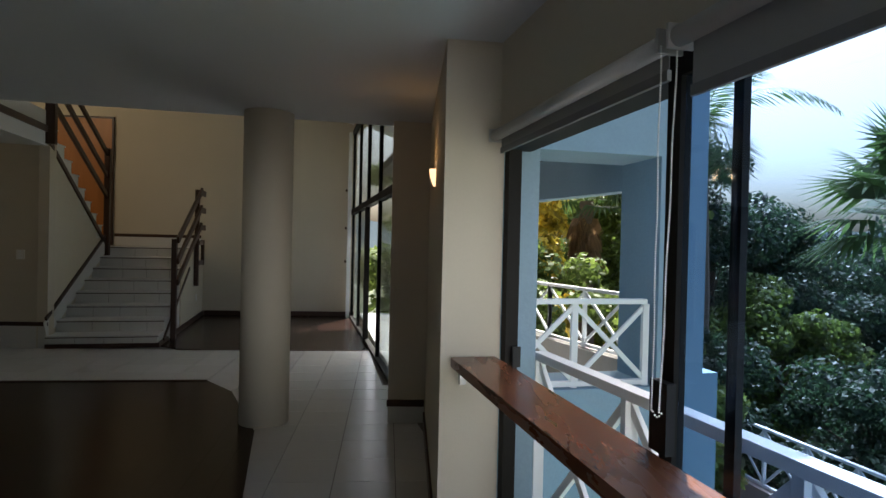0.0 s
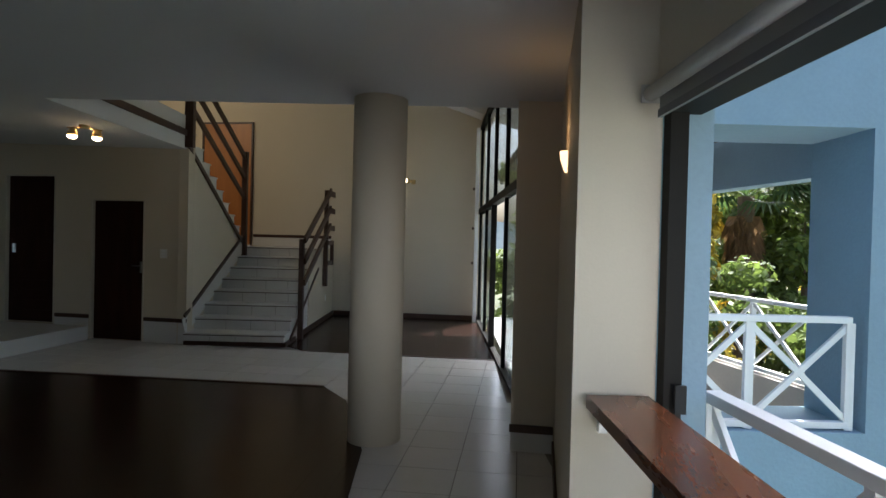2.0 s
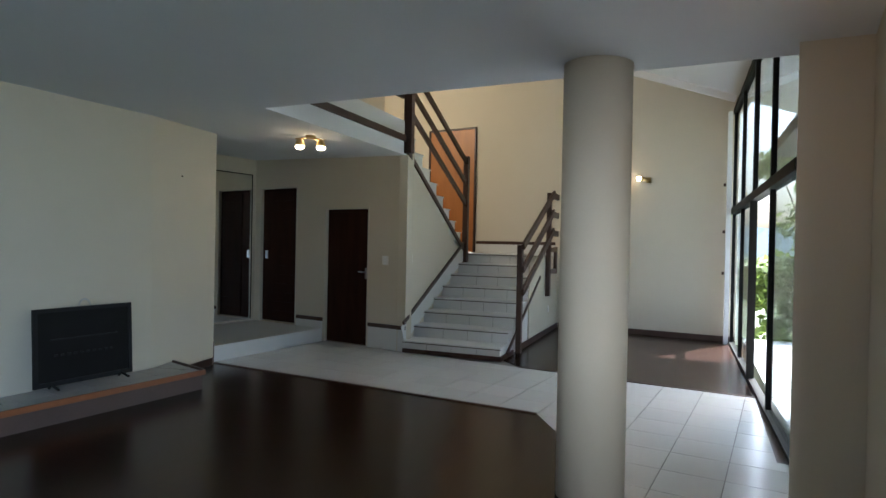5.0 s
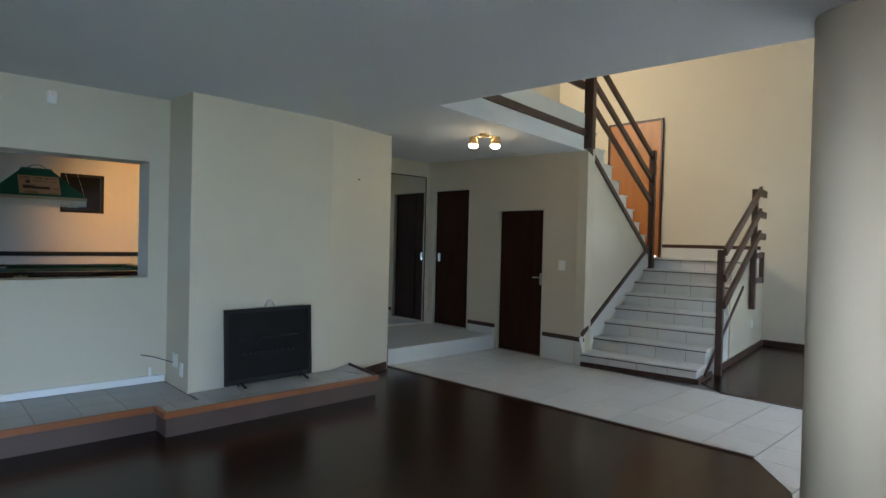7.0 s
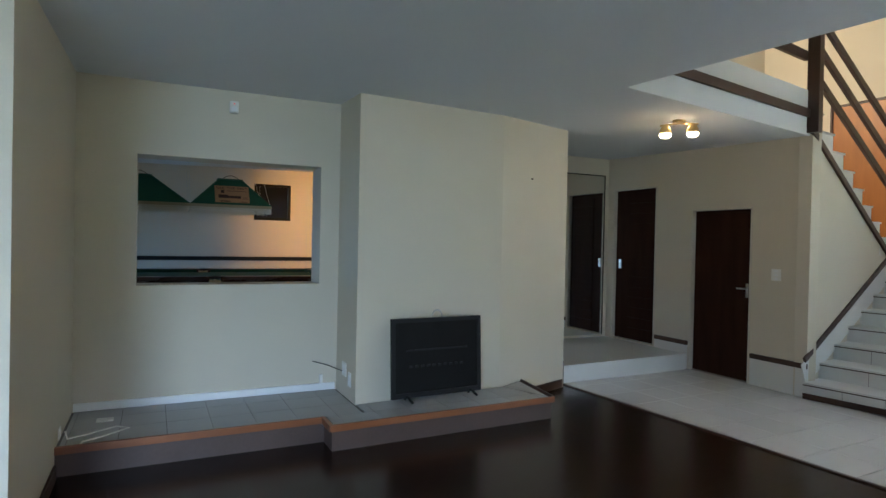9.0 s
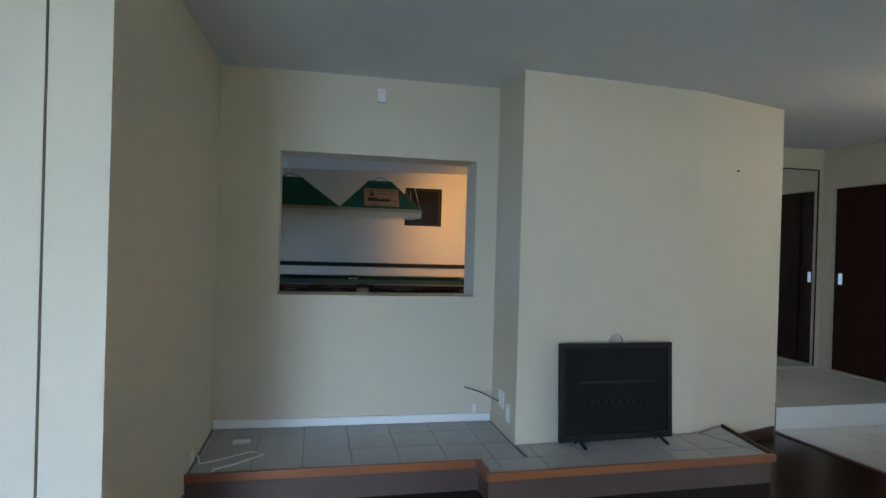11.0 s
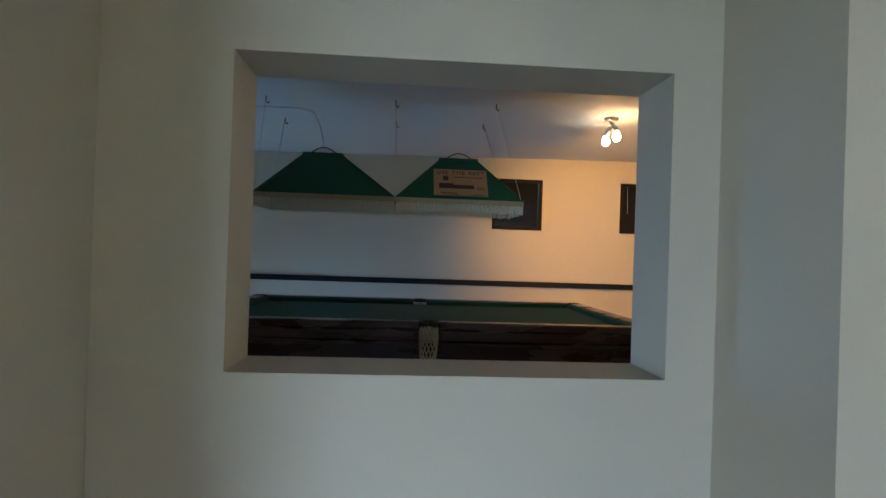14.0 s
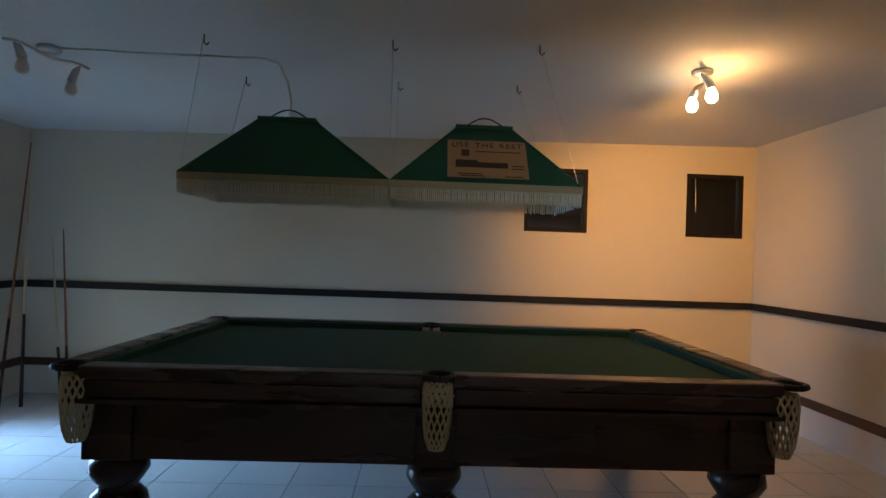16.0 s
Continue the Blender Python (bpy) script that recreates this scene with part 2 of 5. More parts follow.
def clip(poly, region):
    """The part of a flat outline inside a convex outline that runs anticlockwise."""
    out = poly
    for (ax, ay), (bx, by) in zip(region, region[1:] + region[:1]):
        src, out = out, []
        for i, p in enumerate(src):
            q = src[(i + 1) % len(src)]
            dp = (bx - ax) * (p[1] - ay) - (by - ay) * (p[0] - ax)
            dq = (bx - ax) * (q[1] - ay) - (by - ay) * (q[0] - ax)
            if dp >= 0:
                out.append(p)
            if dp * dq < 0:
                t = dp / (dp - dq)
                out.append((p[0] + t * (q[0] - p[0]), p[1] + t * (q[1] - p[1])))
        if len(out) < 3:
            return []
    return out


def area(poly):
    return abs(sum(p[0] * q[1] - q[0] * p[1] for p, q in zip(poly, poly[1:] + poly[:1]))) / 2


def lay(name, regions, w, d, top, thick, material, parent, gap=0.004, turn=0.0, stagger=0.0, origin=(0, 0)):
    """Pieces of one size laid over convex outlines, cut at the edges; each is an object of its own."""
    c, s = math.cos(radians(turn)), math.sin(radians(turn))
    shared = {}
    for region in regions:
        loc = [((x - origin[0]) * c + (y - origin[1]) * s, -(x - origin[0]) * s + (y - origin[1]) * c) for x, y in region]
        for i in range(math.floor(min(p[0] for p in loc) / w) - 1, math.ceil(max(p[0] for p in loc) / w) + 1):
            shift = (i * stagger) % 1.0 * d
            for j in range(math.floor(min(p[1] for p in loc) / d) - 2, math.ceil(max(p[1] for p in loc) / d) + 2):
                x0, y0 = i * w, j * d + shift
                cell = [(x0 + gap / 2, y0 + gap / 2), (x0 + w - gap / 2, y0 + gap / 2), (x0 + w - gap / 2, y0 + d - gap / 2), (x0 + gap / 2, y0 + d - gap / 2)]
                got = clip(cell, loc)
                if len(got) < 3 or area(got) < 0.0015:
                    continue
                whole = abs(area(got) - area(cell)) < 1e-5
                m = pose(origin[0], origin[1], 0, 0, 0, turn) @ Matrix.Translation((x0, y0, 0))
                key = (name, round(w, 3), round(d, 3), round(top, 3))
                if whole and key in shared:
                    me = shared[key]
                else:
                    me = mesh_of(name, prism([(x - x0, y - y0) for x, y in got], top - thick, top), material)
                    if whole:
                        shared[key] = me
                ob = new(name, me)
                ob.parent = parent
                ob.matrix_basis = m


def quads(name, centres, normals, sizes, material, parent=None, label="", aspect=0.55, seed=1):
    """Many small leaves as separate pointed quads in one mesh."""
    rng = np.random.default_rng(seed)
    n = len(centres)
    a = np.cross(normals, rng.normal(size=(n, 3)))
    a /= np.linalg.norm(a, axis=1)[:, None] + 1e-9
    b = np.cross(normals, a)
    b /= np.linalg.norm(b, axis=1)[:, None] + 1e-9
    s = np.asarray(sizes)[:, None]
    v = np.stack([centres - a * s, centres - b * s * aspect, centres + a * s, centres + b * s * aspect], 1).reshape(-1, 3)
    f = np.arange(n * 4).reshape(-1, 4)
    me = bpy.data.meshes.new(name)
    me.from_pydata(v.tolist(), [], f.tolist())
    me.materials.append(material)
    ob = new(name, me)
    if parent is not None:
        ob.parent = parent
        if parent.type == "EMPTY":
            ob.matrix_parent_inverse = parent.matrix_basis.inverted()
    return tagged(ob, label)

# ---- plan ----
def ceil_z(x, y=0):
    return 2.60 - 0.033 * x


def roof_z(x, y=0):
    return 3.84 - 0.384 * x


def games_z(y):
    return 2.65 + 0.0155 * (y - 0.4)


def far_y(x):
    return 13.64 + 0.045 * x


ST, SU, SV = Vector((-4.22, 9.60)), Vector((0.985, 0.171)), Vector((-0.171, 0.985))
WO, WD, WN = Vector((1.10, 4.27)), Vector((0.171, -0.985)), Vector((0.985, 0.171))
GO, GD, GN = Vector((0.50, 7.70)), Vector((-0.171, 0.985)), Vector((0.985, 0.171))


def sp(u, v, z=None):
    p = ST + SU * u + SV * v
    return (p.x, p.y) if z is None else (p.x, p.y, z)


def wp(s, n, z=None):
    p = WO + WD * s + WN * n
    return (p.x, p.y) if z is None else (p.x, p.y, z)


def gp(s, n, z=None):
    p = GO + GD * s + GN * n
    return (p.x, p.y) if z is None else (p.x, p.y, z)


def strip(f, s0, s1, n0, n1, z0, z1, bm=None):
    return prism([f(s0, n0), f(s1, n0), f(s1, n1), f(s0, n1)], z0, z1, bm)


window_light("upstairs_daylight", look((-7.2, 10.2, 4.7), (-3.4, 13.4, 2.4)), 1.2, 1.4, 15, (1.0, 0.73, 0.43))
window_light("window_daylight", look(wp(2.64, 0.12, 1.3), (-5.2, 4.0, -0.3)), 1.15, 1.3, 3.4, (0.72, 0.87, 1.0), 70)
# added fill lamp, a narrow cone that brightens the pillar front
window_light("pillar_fill", look(wp(3.9, 0.12, 1.3), (0.98, 4.27, 1.15)), 1.2, 1.3, 1.9, (1.0, 0.96, 0.90), 34)
window_light("games_room_daylight", look((-9.2, 0.12, 0.9), (-8.9, 2.6, 0.1)), 0.8, 1.2, 4.4, (0.30, 0.60, 1.0), 92)

# ---- setting: floors ----
base = structure("floor_base", prism([(-5.7, 2.9), (-3.4, 2.9), (-3.4, -1.6), (2.3, -1.6), (1.25, 4.3), (1.2, 7.7), (0.5, 7.75), (-0.55, 13.7), (-7.4, 13.7), (-7.4, 7.3), (-5.7, 7.3)], -0.2, -0.012), grout, "grout bed under the floors", "floor")
tile_floor = structure("floor_tiled", strip(sp, 1.4, 1.42, 0, 0.02, -0.03, -0.012), grout, "pale square ceramic tile floor with grey joints", "floor")
edge = [(-5.66, 7.60), (-1.50, 7.87), (-1.10, 7.40), (-0.56, 6.15), (-0.31, 4.90), (-0.05, 3.00), (0.20, 1.00), (0.45, -1.55)]
band = [(-5.68, 7.60), (-1.50, 7.87), (-1.2, 9.65), (-5.72, 9.65)]
band_b = [(-1.50, 7.87), (-1.10, 7.40), (0.40, 7.72), (0.12, 9.72), (-1.2, 9.65)]
corridor = [[edge[k + 1], (1.1, edge[k + 1][1]), (1.1, edge[k][1]), edge[k]] for k in range(2, 5)]
corridor += [[edge[k + 1], (1.55, edge[k + 1][1]), (1.55, edge[k][1]), edge[k]] for k in range(5, 7)]
corridor[0] = [edge[3], (0.8, edge[3][1]), (0.5, 7.72), (0.4, 7.72), edge[2]]
wood_floor = structure("floor_laminate", box(-4.7, -4.68, 3, 3.02, -0.03, -0.012), darkwood, "dark brown laminate plank floor, glossy", "floor")
living = [[(-5.3, 2.9), (-0.04, 2.9), (-0.31, 4.9), (-0.56, 6.15), (-5.3, 6.15)],
          [(-5.5, 6.15), (-0.56, 6.15), (-1.10, 7.40), (-1.50, 7.87), (-5.64, 7.60)],
          [(-3.4, -1.5), (0.44, -1.5), (0.2, 1.0), (-0.04, 2.9), (-3.4, 2.9)]]
rear = [[(-2.45, 9.66), (0.12, 9.74), (-0.5, 13.62), (-3.44, 13.5), sp(1.42, 0.1)]]
structure("threshold_strip", board((-5.66, 7.60, 0.001), (-1.50, 7.865, 0.001), 0.018, 0.035), darkwood, "dark edge strip between laminate and tiles", "trim")
structure("threshold_strip_rear", board((-2.5, 9.65, 0.001), (0.12, 9.73, 0.001), 0.016, 0.03), darkwood, "dark edge strip at the rear laminate", "trim")
hall_floor = structure("hall_floor", prism([(-5.70, 7.50), (-5.77, 9.64), (-7.29, 9.64), (-7.29, 7.50)], -0.1, 0.188), stairtile, "raised tiled hall floor, one step up", "floor")
games_floor = structure("games_room_floor", box(-10.8, -5.9, 0.3, 7.3, 0.0, 0.188), grout, "tiled games room floor", "floor")

# ---- setting: walls ----
H, HI = (lambda x, y: ceil_z(x)), (lambda x, y: roof_z(x) + 0.05)
structure("wall_side", prism([(-5.9, 2.75), (-3.4, 2.75), (-3.4, 2.95), (-5.66, 2.95), (-5.66, 2.95), (-5.9, 2.95)], 0, H), cream, "cream painted wall ending in a free edge", "wall")
structure("wall_south_side", box(-3.6, -3.4, -1.7, 2.74, 0, 2.9), cream, "cream wall", "wall")
structure("wall_south", box(-3.4, 2.4, -1.7, -1.5, 0, 2.9), cream, "cream wall", "wall")
bm = bmesh.new()
for y0, y1, z0, z1 in ((2.95, 3.372, 0, 2.9), (4.848, 5.02, 0, 2.9), (3.372, 4.848, 0, 1.15), (3.372, 4.848, 2.2, 2.9)):
    box(-5.937, -5.63, y0, y1, z0, z1, bm)
structure("wall_hatch", bm, cream, "cream wall with a square serving hatch", "wall")
bm = prism([(-5.9, 5.02), (-5.05, 5.02), (-5.20, 6.50), (-5.54, 7.52), (-5.9, 7.52)], 0, H)
structure("wall_chimney", bm, cream, "cream chimney breast beside a slightly turned wall", "wall")
structure("wall_hall_side", box(-7.3, -5.9, 7.32, 7.5, 0, 2.9), cream, "cream hall wall", "wall")
bm = bmesh.new()
for x0, x1, z0, z1 in ((-7.5, -7.18, 0, 2.9), (-6.33, -5.745, 0, 2.9), (-4.885, -4.22, 0, 2.9), (-7.18, -6.33, 2.38, 2.9), (-7.18, -6.33, 0, 0.2), (-5.745, -4.885, 2.03, 2.9)):
    box(x0, x1, 9.65, 9.80, z0, z1, bm)
structure("wall_closet", bm, cream, "cream wall with two dark doors", "wall")
structure("wall_hall_end", box(-7.5, -7.3, 7.3, 9.65, 0, 2.9), cream, "cream hall end wall behind a mirror", "wall")
bm = bmesh.new()
xd0, xd1 = -6.3, -5.18
for x0, x1, z0, z1 in ((-7.5, xd0, 0, HI), (xd0, xd1, 0, 1.36), (xd0, xd1, 3.88, HI), (xd1, -0.45, 0, HI)):
    prism([(x0, far_y(x0)), (x1, far_y(x1)), (x1, far_y(x1) + 0.2), (x0, far_y(x0) + 0.2)], z0, z1, bm)
structure("wall_far", bm, cream, "tall cream wall behind the stairs", "wall")
structure("wall_stairwell_west", box(-7.6, -7.45, 6.4, 13.4, 2.5, 6.9), cream, "cream stairwell wall", "wall")
structure("wall_stairwell_west_low", box(-7.6, -7.45, 9.8, 13.4, 0, 2.5), cream, "cream stairwell wall", "wall")
structure("wall_upper_south", box(-7.45, 0.6, 6.30, 6.45, 2.95, 6.8), cream, "cream upper wall", "wall")
bm = prism([(0.82, 4.27), (1.12, 4.27), (1.12, 7.75), (0.50, 7.75), (0.50, 6.40), (0.82, 6.40)], 0, 4.0)
structure("wall_pillar", bm, cream, "cream window pillar with a wall stub behind it", "wall")
structure("wall_outer_skin", box(1.124, 1.32, 4.35, 7.74, -3, 4.2), blue, "blue-grey rendered outer wall", "wall")
structure("wall_window_beam", strip(wp, 0.0, 6.2, 0.0, 0.2, 2.12, lambda x, y: ceil_z(x) + 0.02), cream, "cream beam over the window", "wall")
# unseen blank end, added to limit the daylight through the window
structure("wall_window_stop", strip(wp, 5.0, 6.2, 0.0, 0.2, 0, 2.118), cream, "cream wall", "wall")
structure("wall_upper_outer", strip(wp, -0.1, 6.2, 0.21, 0.35, 2.12, 3.6), blue, "blue-grey outer wall over the window", "wall")
structure("wall_above_glazing", strip(gp, -0.1, 6.0, 0.06, 0.16, 3.72, 4.3), cream, "cream strip over the glazing", "wall")
bm = bmesh.new()
for x0, x1, y0, y1, z0, z1 in ((-11.0, -5.9, 7.28, 7.45, 0, 2.9), (-11.0, -9.6, 0.15, 0.35, 0, 2.9), (-8.8, -5.9, 0.15, 0.35, 0, 2.9), (-9.6, -8.8, 0.15, 0.35, 1.55, 2.9)):
    box(x0, x1, y0, y1, z0, z1, bm)
structure("wall_games_room_sides", bm, cream, "cream games room walls", "wall")
bm = bmesh.new()
for y0, y1, z0, z1 in ((0.35, 5.02, 0, 2.9), (5.63, 6.60, 0, 2.9), (7.16, 7.28, 0, 2.9), (5.02, 5.63, 0, 1.86), (5.02, 5.63, 2.475, 2.9), (6.60, 7.16, 0, 1.86), (6.60, 7.16, 2.475, 2.9)):
    box(-11.0, -10.79, y0, y1, z0, z1, bm)
structure("wall_games_room_far", bm, cream, "cream games room wall with two small windows", "wall")
structure("wall_games_room_near", box(-5.9, -5.75, 0.15, 2.75, 0, 2.9), cream, "cream wall", "wall")

# ---- setting: ceilings ----
C0, C1 = (lambda x, y: ceil_z(x)), (lambda x, y: ceil_z(x) + 0.22)
structure("ceiling", prism([(-5.9, 2.7), (-3.6, 2.7), (-3.6, -1.7), (2.4, -1.7), (1.12, 4.4), (0.85, 6.63), (-3.70, 6.63), (-4.26, 9.70), (-7.4, 9.70), (-7.4, 7.4), (-5.9, 7.4)], C0, C1), white_plaster, "smooth white painted ceiling", "ceiling")
structure("ceiling_games_room", prism([(-11, 0.15), (-5.9, 0.15), (-5.9, 7.45), (-11, 7.45)], lambda x, y: games_z(y), 2.94), white_plaster, "white games room ceiling", "ceiling")
# outline runs on past the glazing: an added overhang that keeps sun out
structure("ceiling_stairwell", prism([(-7.6, 6.3), (1.7, 6.3), (1.6, 8.0), (0.7, 13.9), (-7.6, 13.9)], lambda x, y: roof_z(x), lambda x, y: roof_z(x) + 0.15), white_plaster, "sloping white stairwell ceiling with an added sun-blocking overhang", "ceiling")
structure("cornice", board((-7.3, far_y(-7.3) - 0.03, roof_z(-7.3) - 0.06), (-0.5, far_y(-0.5) - 0.03, roof_z(-0.5) - 0.06), 0.12, 0.05), whitepaint, "white cornice", "trim")

# ---- setting: upper landing edge, trims, skirtings ----
va, vb = Vector((-3.70, 6.64)), Vector((-4.24, 9.62))


def along(t, off=0.0):
    side = Vector((vb.y - va.y, va.x - vb.x)).normalized()
    p = va + (vb - va) * t + side * off
    return p.x, p.y


structure("trim_landing", board((*along(0, 0.015), 2.96), (*along(1, 0.015), 2.96), 0.085, 0.03), darkwood, "dark timber trim on the landing edge", "trim")
structure("landing_kerb", prism([along(0), along(1), along(1, -0.12), along(0, -0.12)], 2.945, 3.20), stairtile, "tiled kerb of the upper landing", "trim")
structure("upper_floor", prism([along(0, -0.12), along(1, -0.12), (-7.4, 9.70), (-7.4, 6.63)], 2.97, 3.0), stairtile, "tiled upper floor", "floor")


def skirting(name, a, b, z=0.0, high=0.09, thick=0.016, m=darkwood, label="dark timber skirting board"):
    structure(name, board((*a, z + high / 2), (*b, z + high / 2), high, thick), m, label, "baseboard")


skirting("baseboard_far", (-3.42, far_y(-3.42) - 0.01), (-0.5, far_y(-0.5) - 0.01))
skirting("baseboard_stair_side", sp(1.435, 1.0), sp(1.435, 3.85))
skirting("baseboard_turned_wall", (-5.30, 6.86), (-5.53, 7.50))
skirting("baseboard_wall_end", (-5.548, 7.53), (-5.6, 7.53), 0, 0.28, 0.02)
skirting("baseboard_landing", (-5.15, far_y(-5.15) - 0.012), (-3.5, far_y(-3.5) - 0.012), 1.53, 0.06)
skirting("tile_skirting_landing", (-5.15, far_y(-5.15) - 0.01), (-3.5, far_y(-3.5) - 0.01), 1.36, 0.17, 0.014, stairtile, "tiled skirting of the landing")
for nm, a, b in (("closet_a", (-6.31, 9.64), (-5.76, 9.64)), ("closet_b", (-4.87, 9.64), (-4.21, 9.64))):
    low = 0.2 if nm == "closet_a" else 0.0
    skirting("tile_skirting_" + nm, a, b, low if nm == "closet_b" else 0.0, 0.30, 0.014, stairtile, "tall pale tile skirting")
    skirting("skirting_cap_" + nm, a, b, 0.30, 0.055, 0.028)
skirting("baseboard_pillar", (0.81, 4.29), (0.81, 6.38), 0, 0.10)
skirting("baseboard_stub", (0.49, 6.39), (0.81, 6.39), 0.14, 0.06)
skirting("tile_skirting_stub", (0.50, 6.392), (0.81, 6.392), 0, 0.14, 0.012, stairtile, "tile skirting")
skirting("baseboard_pillar_front", (0.82, 4.26), (1.1, 4.26), 0, 0.10)
skirting("baseboard_side_wall", (-4.7, 2.96), (-3.4, 2.96), 0, 0.10)
skirting("trunking", (-5.614, 2.96), (-5.614, 5.0), 0.19, 0.06, 0.03, whitepaint, "white cable trunking along the hatch wall")
for nm, a, b in (("far", (-10.775, 0.36), (-10.775, 7.27)), ("right", (-10.78, 7.265), (-5.91, 7.265)), ("left", (-10.78, 0.365), (-10.3, 0.365))):
    skirting("dado_rail_" + nm, a, b, 1.172, 0.065, 0.03, blackmetal, "dark painted dado rail")
    skirting("games_skirting_" + nm, a, b, 0.188, 0.26, 0.014, stairtile, "pale tile skirting")
    skirting("games_skirting_cap_" + nm, a, b, 0.45, 0.07, 0.03)

# ---- column ----
structure("column", lathe([(0.205, 0), (0.205, 2.618)], (-0.55, 6.42, 0), 48), cream, "round cream plastered column", "column")
for f in bpy.data.objects["column"].data.polygons:
    f.use_smooth = len(f.vertices) == 4

# ---- hearth ----
structure("hearth", prism([(-5.66, 2.95), (-4.76, 2.95), (-4.78, 4.69), (-4.55, 4.69), (-4.63, 6.70), (-5.30, 6.80), (-5.15, 6.5), (-5.05, 5.02), (-5.66, 5.02)], 0, 0.155), slate, "low raised hearth ledge faced with dark slate", "hearth")
hearth = structure("hearth_top", prism([(-5.66, 2.95), (-4.76, 2.95), (-4.78, 4.69), (-4.55, 4.69), (-4.63, 6.70), (-5.30, 6.80), (-5.15, 6.5), (-5.05, 5.02), (-5.66, 5.02)], 0.155, 0.178), grout, "tiled hearth top", "hearth")
for k, (a, b) in enumerate((((-4.75, 2.95), (-4.77, 4.69)), ((-4.77, 4.68), (-4.54, 4.68)), ((-4.54, 4.67), (-4.62, 6.72)))):
    structure(("hearth_edge", "hearth_edge_return", "hearth_edge_front")[k], board((*a, 0.172), (*b, 0.172), 0.05, 0.03), edgewood, "orange-brown timber edging of the hearth", "trim")
structure("hearth_end_strip", board((-4.63, 6.72, 0.18), (-5.28, 6.81, 0.18), 0.04, 0.02), darkwood, "dark strip at the hearth end", "trim")


# ---- doors ----
def door(name, x0, x1, z0, z1, y, label, slats=False):
    d = thing(name, ((x0 + x1) / 2, y, z0), label, "door")
    d["kind"] = "structure"
    fr = bmesh.new()
    box(x0, x0 + 0.022, y - 0.008, y + 0.12, z0, z1, fr)
    box(x1 - 0.022, x1, y - 0.008, y + 0.12, z0, z1, fr)
    box(x0 + 0.022, x1 - 0.022, y - 0.008, y + 0.12, z1 - 0.022, z1, fr)
    part("door_frame", fr, framepaint, d, "pale painted door lining")
    leaf = part("door_leaf", box(x0 + 0.025, x1 - 0.025, y + 0.05, y + 0.09, z0 + 0.006, z1 - 0.025), doorwood, d)
    if slats:
        n = 14
        for k in range(n):
            h = (z1 - z0 - 0.12) / n
            part("slat", box(x0 + 0.28, x1 - 0.06, y + 0.036, y + 0.049, z0 + 0.05 + k * h, z0 + 0.05 + (k + 1) * h - 0.02), doorwood, leaf)
        part("lock_plate", box(x0 + 0.09, x0 + 0.14, y + 0.038, y + 0.049, z0 + 1.02, z0 + 1.15), steel, leaf, "steel lock plate")
    else:
        hb = box(x1 - 0.10, x1 - 0.07, y + 0.04, y + 0.049, 0.98, 1.14)
        tube([(x1 - 0.085, y + 0.045, 1.08), (x1 - 0.085, y, 1.08), (x1 - 0.19, y - 0.004, 1.08)], 0.009, hb)
        part("door_handle", hb, steel, leaf, "steel lever handle")
    return d


door("door_1", -5.745, -4.885, 0.0, 2.03, 9.65, "dark brown flush closet door, closed, with a steel lever")
door("door_2", -7.18, -6.33, 0.2, 2.38, 9.65, "dark timber entrance door with horizontal slats, closed", True)
od = thing("door_3", (-5.64, far_y(-5.64), 1.36), "orange varnished pine door at the stair landing, closed", "door")
od["kind"] = "structure"
fb = bmesh.new()
for x0, x1, z0, z1 in ((xd0, xd0 + 0.03, 1.36, 3.88), (xd1 - 0.03, xd1, 1.36, 3.88), (xd0 + 0.03, xd1 - 0.03, 3.85, 3.88)):
    box(x0, x1, far_y(-5.6) - 0.03, far_y(-5.6) + 0.1, z0, z1, fb)
part("door_frame", fb, darkwood, od)
part("door_leaf", box(xd0 + 0.033, xd1 - 0.033, far_y(-5.6) + 0.0, far_y(-5.6) + 0.04, 1.365, 3.846), orangewood, od)

# ---- mirror on the hall end wall ----
mi = thing("wall_mirror", (-7.3, 8.6, 0.25), "tall frameless wall mirror beside the entrance door", "mirror")
part("mirror_glass", box(-7.299, -7.29, 7.6, 9.56, 0.22, 2.58), mirror_mat, mi)
eb = bmesh.new()
box(-7.299, -7.285, 7.59, 9.57, 2.581, 2.595, eb)
box(-7.299, -7.285, 9.561, 9.575, 0.22, 2.58, eb)
part("edge_strip", eb, alu, mi)

# ---- stairs ----
RIS, TRD = 0.17, 0.36
stair = thing("staircase", sp(0.7, 0, 0), "tiled staircase with dark nosings and a half landing", "staircase")
stair["kind"] = "structure"
for k in range(8):
    d1 = (k + 1) * TRD if k < 7 else 3.92
    pr = 0.03 if k == 0 else 0.0
    part("riser_block", strip(sp, 0.0, 1.40, k * TRD, (k + 1) * TRD if k < 7 else 3.9, 0.06 if k == 0 else 0.0, (k + 1) * RIS - 0.022), stairtile, stair)
    part("tread", strip(sp, 0.003, 1.415, k * TRD - 0.02, d1, (k + 1) * RIS - 0.018, (k + 1) * RIS), stairtile, stair)
    part("nosing", strip(sp, 0.003, 1.412, k * TRD - 0.018, k * TRD + 0.004, (k + 1) * RIS - 0.030, (k + 1) * RIS - 0.019), darkwood, stair, "dark nosing strip")
    for j in range(1, 4):
        part("riser_joint", strip(sp, j * 0.36 + 0.1 * (k % 2), j * 0.36 + 0.004 + 0.1 * (k % 2), k * TRD - 0.0015, k * TRD + 0.01, k * RIS + 0.003 + (0.06 if k == 0 else 0), (k + 1) * RIS - 0.031), grout, stair)
